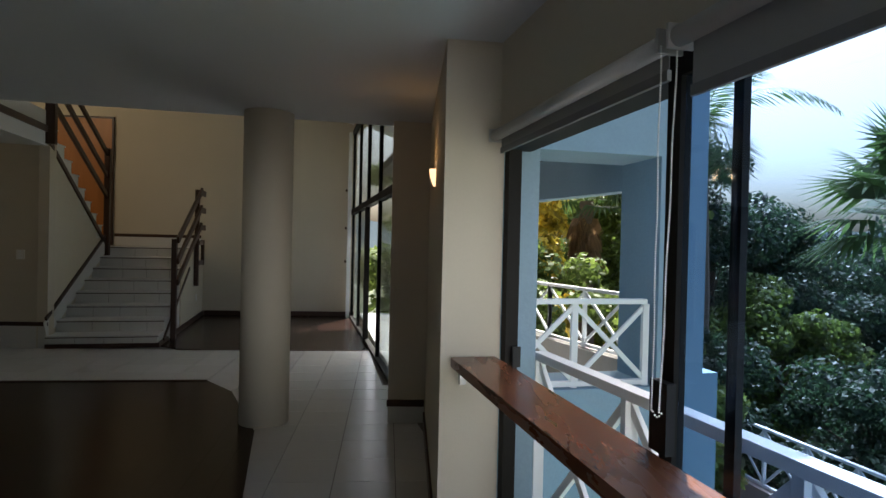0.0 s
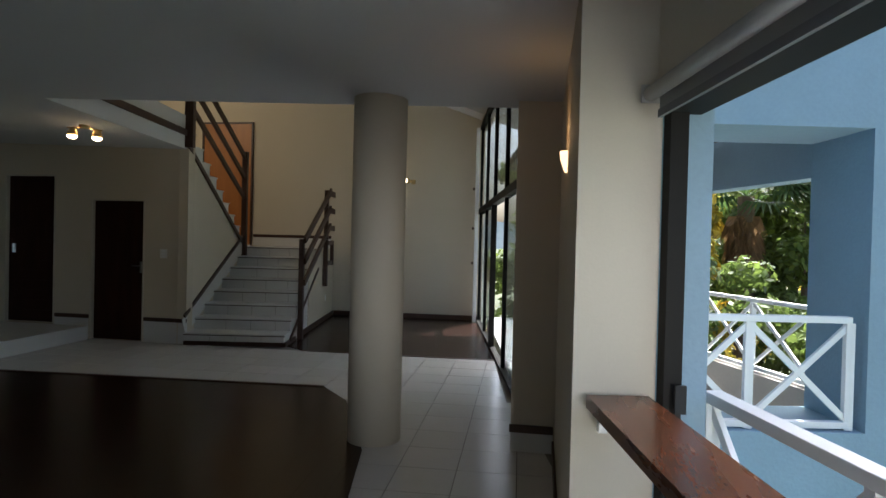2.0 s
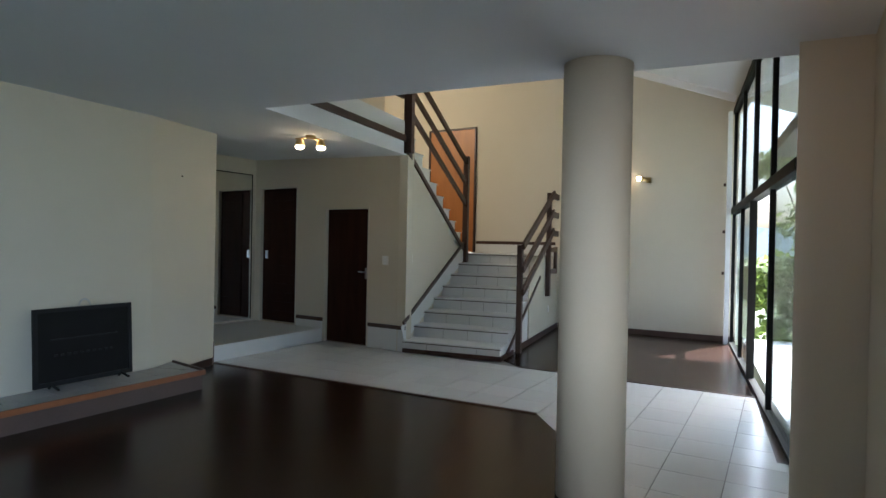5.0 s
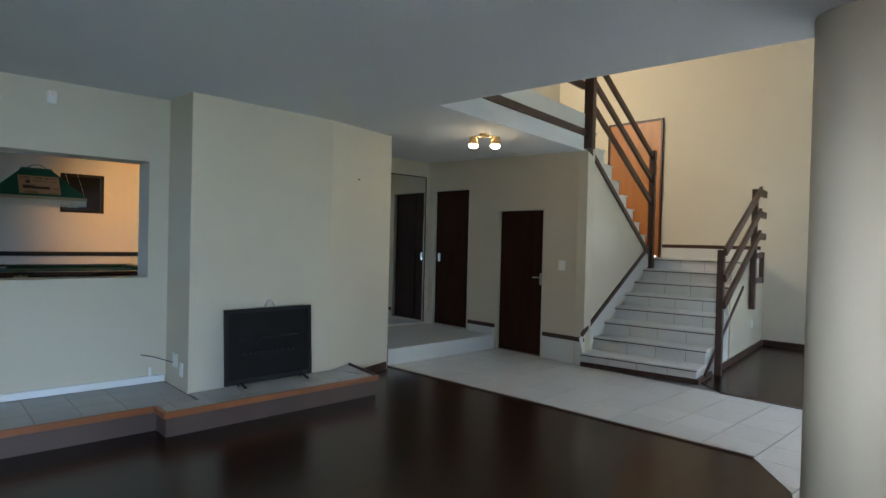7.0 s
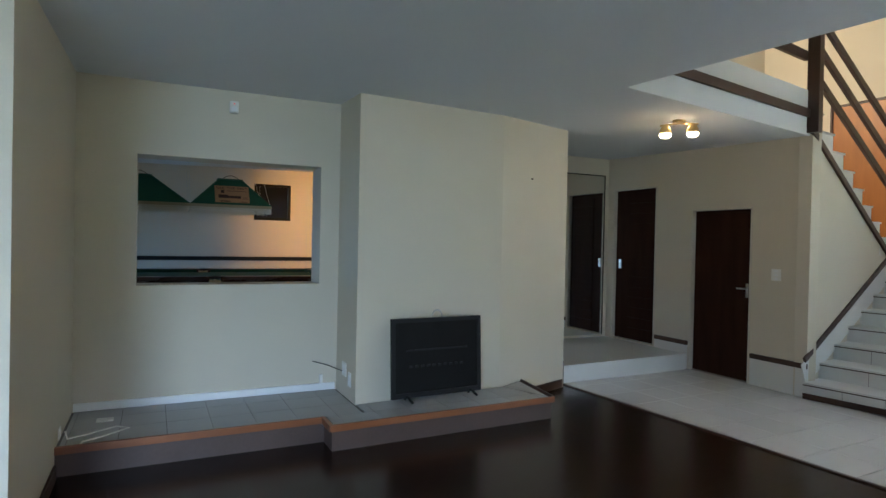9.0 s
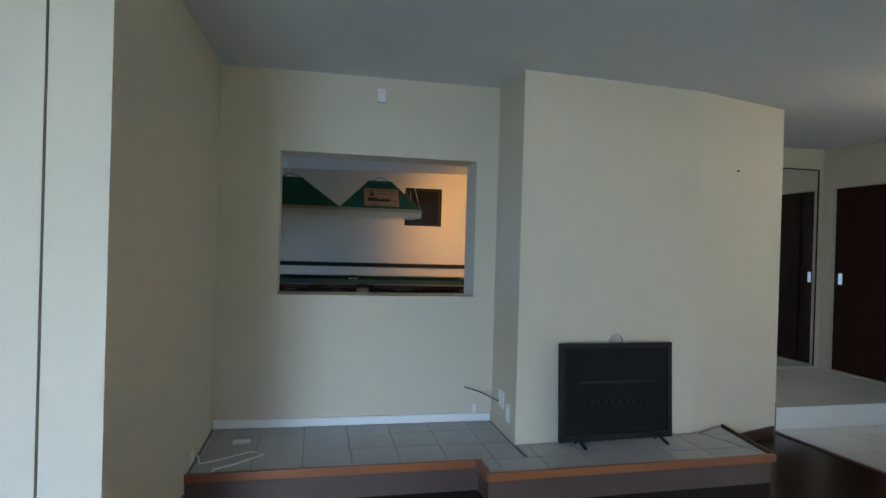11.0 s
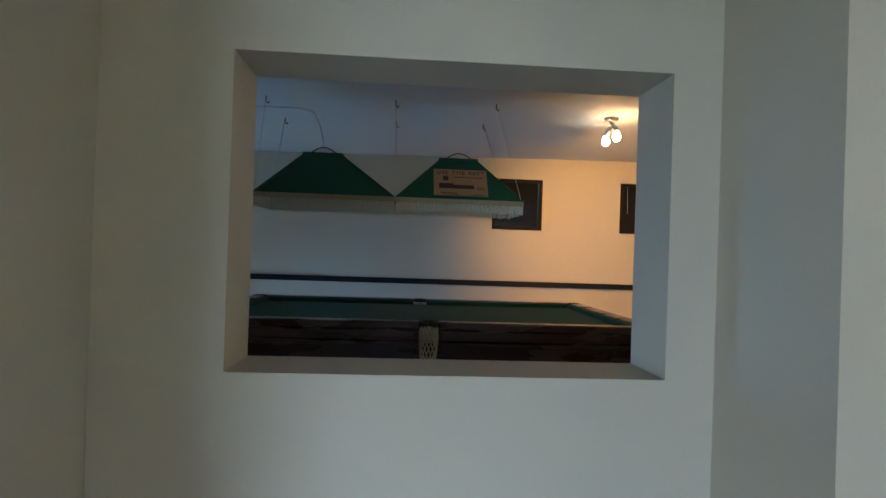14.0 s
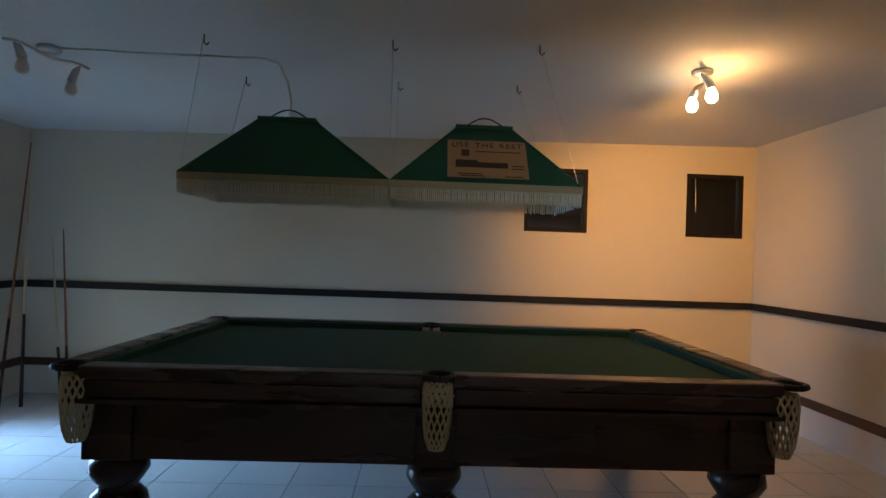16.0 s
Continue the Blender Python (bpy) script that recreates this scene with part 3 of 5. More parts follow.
part("plinth", strip(sp, 0.0, 1.43, -0.01, 0.6, 0.0, 0.058), darkwood, stair, "dark timber plinth")
structure("wall_stair_side", prism([sp(1.40, 1.5), sp(1.418, 1.5), sp(1.418, 3.9), sp(1.40, 3.9)], 0, lambda x, y: 1.34), cream, "cream wall under the landing", "wall")
# wall between the flights, under the upper flight
bm = bmesh.new()
prof = [(0.052, 0.0), (2.55, 0.0), (2.55, 1.30), (0.052, 2.77)]
front = [bm.verts.new(sp(0.0, v, z)) for v, z in prof]
back = [bm.verts.new(sp(-0.12, v, z)) for v, z in prof]
bm.faces.new(front)
bm.faces.new(back[::-1])
for i in range(4):
    j = (i + 1) % 4
    bm.faces.new((front[i], back[i], back[j], front[j]))
structure("wall_between_flights", bm, cream, "cream wall with a sloping top between the stair flights", "wall")
structure("stringer_upper", board(sp(0.012, 0.02, 2.80), sp(0.012, 2.50, 1.36), 0.07, 0.03), darkwood, "dark sloping trim under the upper flight", "trim")
structure("stair_tile_skirting", board(sp(0.008, -0.02, 0.24), sp(0.008, 2.48, 1.42), 0.26, 0.012), stairtile, "stepped tile skirting beside the stairs", "trim")
structure("stair_skirting_cap", board(sp(0.014, -0.02, 0.40), sp(0.014, 2.48, 1.58), 0.055, 0.026), darkwood, "dark sloping cap over the stair skirting", "trim")
structure("stair_outer_trim", board(sp(1.43, 0.25, 0.06), sp(1.43, 2.2, 1.0), 0.05, 0.02), darkwood, "dark sloping trim on the outer stair side", "trim")
upper = thing("upper_flight", sp(-0.6, 2.5, 1.36), "upper stair flight of pale tiled steps", "staircase")
upper["kind"] = "structure"
for k in range(9):
    v1, z1 = 2.52 - k * 0.28, 1.36 + (k + 1) * 0.182
    part("step", strip(sp, -1.15, 0.0, v1 - 0.28, v1, z1 - 0.23, z1 - 0.02), stairtile, upper)
    part("tread", strip(sp, -1.15, 0.012, v1 - 0.28, v1 + 0.02, z1 - 0.019, z1), stairtile, upper)

# ---- balustrades ----
bal = thing("stair_balustrade", sp(0.0, 0.02, 2.78), "dark timber balustrade of the upper flight and landing", "balustrade")
for v0, z0, z1 in ((0.02, 2.76, 4.15), (2.42, 1.20, 3.06)):
    part("newel_post", obox(Matrix.Translation(sp(0.03, v0, z0)) @ pose(0, 0, 0, 0, 0, 10), 0.12 if v0 < 1 else 0.09, 0.10, z1 - z0, None, 0.006), darkwood, bal)
for h, low in ((0.42, 0.42), (0.74, 0.78), (1.06, 1.15)):
    part("rail", board(sp(0.03, 0.02, 2.93 + h), sp(0.03, 2.42, 1.80 + low), 0.085, 0.04), darkwood, bal)
    part("rail", board((*along(0.0, -0.03), 3.16 + h * 0.95), (*along(0.985, -0.03), 3.16 + h * 0.95), 0.10, 0.04), darkwood, bal)
lb = thing("lower_balustrade", sp(1.46, 0.75, 0), "dark timber balustrade of the lower flight", "balustrade")
part("post", obox(Matrix.Translation(sp(1.47, 0.70, 0)) @ pose(0, 0, 0, 0, 0, 10), 0.075, 0.09, 1.52, None, 0.005), darkwood, lb)
part("post", obox(Matrix.Translation(sp(1.47, 2.62, 0.66)) @ pose(0, 0, 0, 0, 0, 10), 0.075, 0.09, 1.76, None, 0.005), darkwood, lb)
for h in (0.0, -0.32, -0.64):
    part("rail", board(sp(1.53, 0.62, 1.50 + h), sp(1.53, 2.72, 2.42 + h), 0.10, 0.04), darkwood, lb)
    part("rail", board(sp(1.53, 2.60, 2.37 + h), sp(1.53, 3.08, 2.37 + h), 0.10, 0.04), darkwood, lb)
part("rail", board(sp(1.50, 2.60, 1.45), sp(1.50, 3.10, 1.45), 0.08, 0.04), darkwood, lb)
part("rail", board(sp(1.50, 2.60, 1.08), sp(1.50, 3.10, 1.08), 0.08, 0.04), darkwood, lb)
part("post", obox(Matrix.Translation(sp(1.50, 3.08, 1.03)) @ pose(0, 0, 0, 0, 0, 10), 0.06, 0.07, 0.47, None, 0.005), darkwood, lb)

# ---- living room window, blinds and shelf ----
w1 = thing("window_1", wp(2.6, 0.08, 0), "full-height dark framed sliding window, one leaf open", "window")
w1["kind"] = "structure"
for s0, s1, n0, n1 in ((0.003, 0.07, 0.025, 0.09), (1.375, 1.435, 0.03, 0.065), (1.615, 1.65, 0.05, 0.07), (3.5, 3.58, 0.03, 0.08)):
    part("mullion", strip(wp, s0, s1, n0, n1, 0, 2.02), alu, w1)
part("head_rail", strip(wp, 0.03, 5.0, 0.03, 0.15, 2.02, 2.119), alu, w1)
part("bottom_track", strip(wp, 0.03, 5.0, 0.03, 0.15, 0.0, 0.03), alu, w1)
pane = part("pane", strip(wp, 1.435, 3.5, 0.045, 0.0485, 0.03, 2.02), tintglass, w1)
pane.visible_shadow = False
part("latch", strip(wp, 1.37, 1.45, 0.0, 0.028, 0.99, 1.185), blackmetal, w1, "black latch case")
part("latch", strip(wp, 0.10, 0.115, 0.05, 0.09, 0.95, 1.05), blackmetal, w1, "black lock keep")


def blind(s0, s1, drop):
    b = thing("roller_blind", wp((s0 + s1) / 2, -0.05, 2.06), "grey roller blind rolled up under the window beam", "blind", "roller blinds")
    part("roller", tube([wp(s0, -0.045, 2.085), wp(s1, -0.045, 2.085)], 0.027, None, 16), blindroll, b, smooth=True)
    part("cloth", strip(wp, s0 + 0.02, s1 - 0.02, -0.018, -0.0165, 2.072 - drop, 2.085), blindmat, b)
    part("bottom_bar", strip(wp, s0 + 0.02, s1 - 0.02, -0.024, -0.011, 2.042 - drop, 2.07 - drop), blindhem, b)
    part("bracket", strip(wp, s0 - 0.012, s0 - 0.002, -0.075, 0.0, 2.055, 2.119), blindroll, b)
    part("bracket", strip(wp, s1 + 0.002, s1 + 0.012, -0.075, 0.0, 2.055, 2.119), blindroll, b)
    return b


b1 = blind(0.05, 1.47, 0.045)
blind(1.53, 3.3, 0.11)
bm = bmesh.new()
for k in range(150):
    for side in (0, 1):
        bmesh.ops.create_icosphere(bm, subdivisions=1, radius=0.003, matrix=Matrix.Translation(wp(1.49 + 0.025 * side + 0.002 * math.sin(k * 0.12), -0.07 + 0.03 * side * (1 - k / 190), 2.07 - k * 0.0063)))
for k in range(5):
    bmesh.ops.create_icosphere(bm, subdivisions=1, radius=0.003, matrix=Matrix.Translation(wp(1.492 + 0.005 * k, -0.068 + 0.003 * k, 1.128 - 0.012 * math.sin(k * 0.78))))
part("chain", bm, plastic, b1, "white ball chain")
sh = thing("bar_shelf", wp(1.7, -0.11, 0.93), "reddish brown oiled timber bar shelf along the window", "shelf")
part("board", strip(wp, 0.004, 3.4, -0.235, -0.005, 0.938, 0.985), shelfwood, sh)
part("bracket", strip(wp, 0.03, 0.06, -0.20, -0.17, 0.86, 0.937), steel, sh)
part("bracket", strip(wp, 3.2, 3.23, -0.20, -0.17, 0.0, 0.937), steel, sh)

# ---- stairwell glazing ----
w2 = thing("window_2", gp(3.0, 0.03, 0), "double-height dark framed glazing with sliding doors to the terrace", "window")
w2["kind"] = "structure"
marks = [0.0, 1.45, 2.9, 4.35, 5.8]
for k, s in enumerate(marks):
    part("mullion", strip(gp, s, s + (0.09 if k in (2,) else 0.06), -0.005, 0.045, 0, 3.75), alu, w2)
part("transom", strip(gp, 0.0, 5.9, -0.035, 0.065, 2.08, 2.17), alu, w2)
part("head_rail", strip(gp, 0.0, 5.9, -0.02, 0.06, 3.70, 3.78), alu, w2)
part("bottom_track", strip(gp, 0.0, 5.9, -0.02, 0.06, 0.0, 0.035), alu, w2)
for k in range(4):
    for z0, z1 in ((0.035, 2.08), (2.17, 3.70)):
        if k == 1 and z0 < 1:
            continue
        g = part("pane", strip(gp, marks[k] + 0.09, marks[k + 1], 0.018, 0.024, z0, z1), clearglass, w2)
        g.visible_shadow = False
structure("glazing_jamb", strip(gp, 5.72, 5.86, -0.10, -0.036, 0.0, 3.72), whitepaint, "pale painted post where glazing meets the tall wall", "trim")
for s in (2.84,):
    part("door_stile", strip(gp, s, s + 0.05, -0.04, -0.008, 0.035, 2.08), alu, w2)

# ---- living room things ----
fs = thing("fire_screen", (-4.99, 5.74, 0.19), "black metal fire screen with mesh panel and ring handle", "fire screen")
bm = bmesh.new()
F = Matrix.Translation((-4.97, 5.74, 0.19)) @ pose(0, 0, 0, 0, -3, 3)
for y0, y1, z0, z1 in ((-0.44, -0.405, 0.03, 0.70), (0.405, 0.44, 0.03, 0.70), (-0.405, 0.405, 0.03, 0.07), (-0.405, 0.405, 0.665, 0.70)):
    box(-0.014, 0.014, y0, y1, z0, z1, bm)
bm.transform(F)
part("frame", bm, blackmetal, fs)
bm = box(-0.003, 0.003, -0.405, 0.405, 0.07, 0.665)
bm.transform(F)
part("mesh_panel", bm, mat("soot_mesh", (0.012, 0.011, 0.011), 0.8, spec=0.15, vary=0.5, scale=6, fine=220, bump=0.5), fs)
for y in (-0.3, 0.33):
    bm = tube([(0.12, y, 0.012), (0.06, y, 0.03), (0.0, y, 0.05), (-0.03, y, 0.012)], 0.011)
    bm.transform(F)
    part("foot", bm, blackmetal, fs, smooth=True)
bm = tube([(0, 0.05 * math.cos(a) , 0.70 + 0.065 * math.sin(a)) for a in [math.pi * k / 12 for k in range(13)]], 0.007)
bm.transform(F)
part("handle", bm, steel, fs, "steel ring handle", True)
bm = bmesh.new()
for k in range(10):
    box(-0.006, 0.006, -0.27 + k * 0.055, -0.24 + k * 0.055, 0.28, 0.30, bm)
box(-0.006, 0.006, -0.3, 0.3, 0.42, 0.435, bm)
bm.transform(F @ Matrix.Translation((0.006, 0, 0)))
part("grate", bm, blackmetal, fs)


def plate(name, m, w, h, label, toggles=1):
    e = thing(name, m.translation, label, "switch" if "switch" in name else "socket")
    e.matrix_basis = m
    b = box(-w / 2, w / 2, 0, 0.009, 0, h, None, 0.002)
    b.transform(m)
    part("cover", b, plastic, e)
    for k in range(toggles):
        b = box(-w * 0.22, w * 0.22, 0.009, 0.013, h * (k + 0.2) / toggles, h * (k + 0.8) / toggles)
        b.transform(m)
        part("toggle", b, whitepaint, e)
    return e


plate("light_switch", pose(-4.58, 9.648, 1.20, 0, 0, 180), 0.11, 0.13, "cream wall switch plate beside the closet door", 3)
plate("light_switch", Matrix.Translation(sp(0.002, 0.22, 1.24)) @ pose(0, 0, 0, 0, 0, -80), 0.075, 0.115, "small switch plate at the foot of the stairs", 2)
plate("wall_socket", pose(-5.36, 5.018, 0.36, 0, 0, 180), 0.12, 0.12, "white socket plate on the chimney side", 1)
plate("wall_socket", pose(-5.20, 5.018, 0.30, 0, 0, 180), 0.075, 0.12, "narrow white socket plate on the chimney side", 1)
plate("wall_socket", Matrix.Translation(sp(1.42, 2.9, 0.36)) @ pose(0, 0, 0, 0, 0, -80), 0.075, 0.115, "white socket plate under the landing", 1)
plate("wall_socket", pose(-4.92, 2.952, 0.20, 0, 0, 0), 0.09, 0.07, "white socket just above the hearth", 1)
pir = thing("alarm_sensor", (-5.66, 4.10, 2.56), "small white alarm sensor high on the hatch wall", "sensor")
part("body", box(-5.629, -5.585, 4.055, 4.125, 2.595, 2.695, None, 0.01), plastic, pir)
part("lens", box(-5.584, -5.576, 4.07, 4.11, 2.605, 2.645, None, 0.003), whitepaint, pir)
part("indicator", box(-5.584, -5.579, 4.085, 4.095, 2.665, 2.673), mat("red_led", (0.9, 0.03, 0.02), 0.4, vary=0, bump=0, emit=0.12), pir, "red lit indicator")
nb = thing("network_box", (-5.3, 3.2, 0.178), "small flat white box lying on the hearth", "box")
part("case", box(-5.33, -5.27, 3.14, 3.25, 0.1805, 0.20, None, 0.004), plastic, nb)
cable = tagged(part("loose_cable", tube([(-4.95, 2.985, 0.235), (-4.93, 3.0, 0.19), (-5.0, 3.12, 0.186), (-5.12, 3.28, 0.186), (-5.05, 3.36, 0.186), (-4.9, 3.2, 0.187), (-4.80, 3.10, 0.20), (-4.775, 3.04, 0.12), (-4.77, 2.99, 0.05), (-4.80, 2.97, 0.012)], 0.006), plastic, None, "", True), "white cable trailing over the hearth edge", "cable")
tagged(part("stray_wire", tube([(-5.625, 4.80, 0.45), (-5.55, 4.9, 0.43), (-5.38, 5.0, 0.40)], 0.004), blackmetal), "thin stray wire beside the socket", "cable")
tagged(part("wall_bracket", box(-5.629, -5.605, 4.86, 4.89, 0.25, 0.33, None, 0.004), plastic), "small white cable outlet above the trunking", "outlet")

dl = thing("ceiling_spotlight", (-4.42, 7.95, 2.74), "brass two-lamp ceiling spotlight, lit", "ceiling light")
part("base_plate", lathe([(0.055, -0.025), (0.06, -0.01), (0.06, 0.0)], (-4.42, 7.95, ceil_z(-4.42)), 20), brass, dl)
part("bar", tube([(-4.55, 7.84, 2.70), (-4.50, 7.88, 2.712), (-4.42, 7.95, 2.716), (-4.35, 8.02, 2.712), (-4.29, 8.06, 2.70)], 0.009), brass, dl, smooth=True)
for x, y in ((-4.51, 7.87), (-4.33, 8.03)):
    h = part("lamp_head", lathe([(0.012, 0.06), (0.03, 0.045), (0.052, 0.005), (0.056, -0.03)], (x, y, 2.655), 20), brass, dl, smooth=True)
    part("bulb", lathe([(0.054, 0.0), (0.05, -0.02), (0.03, -0.035), (0.004, -0.04)], (x, y, 2.62), 18), glow, h, "lit frosted bulb", True)
    bulb_light("spot_glow", (x, y, 2.56), 0.16, (1.0, 0.66, 0.32))
    bulb_light("spot_uplight", (x * 0.5 - 2.21, y * 0.5 + 3.975, 2.70), 0.05, (1.0, 0.66, 0.32), 0.01)

sc = thing("wall_sconce", (0.82, 5.30, 1.98), "small half-bowl plaster wall sconce, lit", "wall light")
bm = lathe([(0.008, -0.07), (0.018, -0.05), (0.034, 0.0), (0.038, 0.045), (0.035, 0.045), (0.03, 0.0), (0.01, -0.05)], (0.815, 5.30, 2.0), 24)
part("shade", bm, glow_soft, sc, "glowing cream glass", True)
bulb_light("sconce_glow", (0.70, 5.30, 2.14), 0.25, (1.0, 0.55, 0.2))
s2 = thing("wall_spot", (-1.84, far_y(-1.84), 2.70), "small brass wall spotlight on the tall wall", "wall light")
part("mount", box(-1.88, -1.80, far_y(-2) - 0.04, far_y(-2) + 0.004, 2.65, 2.74, None, 0.01), brass, s2)
part("head", tube([(-1.86, far_y(-2) - 0.04, 2.70), (-1.96, far_y(-2) - 0.13, 2.71)], [0.025, 0.05], None, 14), brass, s2, smooth=True)
part("bulb", ball((-1.975, far_y(-2) - 0.145, 2.71), 0.045), glow, s2, "lit bulb", True)
for z in (2.55, 1.78, 1.1):
    tagged(part("wall_hook", box(-0.66, -0.62, far_y(-0.6) - 0.04, far_y(-0.6) + 0.0, z, z + 0.05, None, 0.005), darkwood), "small dark latch beside the glazing", "fitting")
tagged(part("wall_nail", tube([(-5.31, 6.9, 2.2), (-5.29, 6.905, 2.2)], 0.006), blackmetal), "small dark nail in the turned cream wall", "nail")

# ---- games room ----
GZ = 0.192
pt = thing("snooker_table", (-8.36, 4.14, GZ), "mahogany snooker table with green baize and turned legs", "snooker table")
X0, X1, Y0, Y1, TOP = -9.46, -7.52, 2.56, 5.71, 1.104
bm = box(X0 + 0.16, X1 - 0.16, Y0 + 0.16, Y1 - 0.16, 0.99, 1.058)
part("bed", bm, baize, pt, "green baize bed")


def rail(x0, x1, y0, y1, cush):
    r = part("rail", box(x0, x1, y0, y1, 1.05, TOP, None, 0.016), mahogany, pt)
    part("cushion", box(*cush, 1.059, TOP - 0.008, None, 0.006), baize, r, "green baize cushion")
    return r


YM = (Y0 + Y1) / 2
for a, b in ((Y0 + 0.13, YM - 0.06), (YM + 0.06, Y1 - 0.13)):
    rail(X1 - 0.115, X1, a, b, (X1 - 0.165, X1 - 0.1155, a + 0.03, b - 0.03))
    rail(X0, X0 + 0.115, a, b, (X0 + 0.1155, X0 + 0.165, a + 0.03, b - 0.03))
rail(X0 + 0.13, X1 - 0.13, Y0, Y0 + 0.115, (X0 + 0.17, X1 - 0.17, Y0 + 0.1155, Y0 + 0.165))
rail(X0 + 0.13, X1 - 0.13, Y1 - 0.115, Y1, (X0 + 0.17, X1 - 0.17, Y1 - 0.165, Y1 - 0.1155))
for x, sx in ((X1 - 0.03, 1), (X0 + 0.03, -1)):
    for a, b in ((Y0 + 0.08, YM - 0.07), (YM + 0.07, Y1 - 0.08)):
        part("fascia", box(x - 0.03, x + 0.02, a, b, 0.975, 1.049, None, 0.012), mahogany, pt)
        part("moulding", box(x - 0.03, x + 0.032, a, b, 0.952, 0.974, None, 0.006), mahogany, pt)
        part("apron", box(x - 0.10, x - 0.07, a + (0.06 if a < YM - 0.5 else 0), b - (0.06 if b > YM + 0.5 else 0), 0.705, 0.951), mahogany, pt)
for y in (Y0 + 0.05, Y1 - 0.05):
    part("fascia", box(X0 + 0.1, X1 - 0.1, y - 0.03, y + 0.03, 0.96, 1.049, None, 0.012), mahogany, pt)
    part("apron", box(X0 + 0.2, X1 - 0.2, y - 0.016 + (0.08 if y < 4 else -0.08), y + 0.016 + (0.08 if y < 4 else -0.08), 0.705, 0.959), mahogany, pt)
leg_prof = [(0.07, 0), (0.085, 0.02), (0.085, 0.05), (0.06, 0.07), (0.075, 0.11), (0.115, 0.17), (0.125, 0.22), (0.115, 0.26), (0.085, 0.285), (0.075, 0.295), (0.10, 0.32), (0.122, 0.35), (0.115, 0.385), (0.085, 0.408)]
for x in (X1 - 0.20, X0 + 0.20):
    for y in (Y0 + 0.22, YM, Y1 - 0.22):
        part("leg", lathe([(r, h * 1.253) for r, h in leg_prof], (x, y, GZ), 28), mahogany, pt, smooth=True)
        wx = 0.1 if y != YM else 0.085
        part("leg_block", box(x - 0.125, x + 0.125, y - wx, y + wx, 0.703, 0.951, None, 0.008), mahogany, pt)


def net_cup(x, y, sx, sy, deep):
    """A woven pocket net hanging from a rim."""
    prof = [(0.058, 0.0), (0.062, -0.06), (0.058, -0.14), (0.048, -0.22), (0.03, -deep)]
    bm = bmesh.new()
    for k in range(14):
        for tw in (1, -1):
            pts = []
            for j in range(13):
                f = j / 12 * (len(prof) - 1)
                i = min(int(f), len(prof) - 2)
                r = prof[i][0] + (prof[i + 1][0] - prof[i][0]) * (f - i)
                z = prof[i][1] + (prof[i + 1][1] - prof[i][1]) * (f - i)
                a = k * math.tau / 14 + tw * j * 0.16
                pts.append((x + sx * 0.06 + r * math.cos(a), y + sy * 0.06 + r * math.sin(a), 1.06 + z))
            tube(pts, 0.0055, bm, 4)
    return bm


for x, y, sx, sy, big in ((X1 - 0.07, Y0 + 0.07, 1, -1, 1), (X1 - 0.06, YM, 0.55, 0, 0), (X1 - 0.07, Y1 - 0.07, 1, 1, 1), (X0 + 0.07, Y0 + 0.07, -1, -1, 1), (X0 + 0.06, YM, -0.55, 0, 0), (X0 + 0.07, Y1 - 0.07, -1, 1, 1)):
    pk = part("pocket", tube([(x + 0.062 * math.cos(a), y + 0.062 * math.sin(a), 1.09) for a in [k * math.tau / 20 for k in range(21)]], 0.014, None, 8), blackmetal, pt, "dark pocket rim", True)
    part("net", net_cup(x, y, sx * 0.3, -sy * 0.7, 0.27), netmat, pk, "cream woven pocket net")
    part("pocket_plate", box(x - 0.035, x + 0.035, y - 0.012, y + 0.012, 1.0585, 1.066), brass, pk)

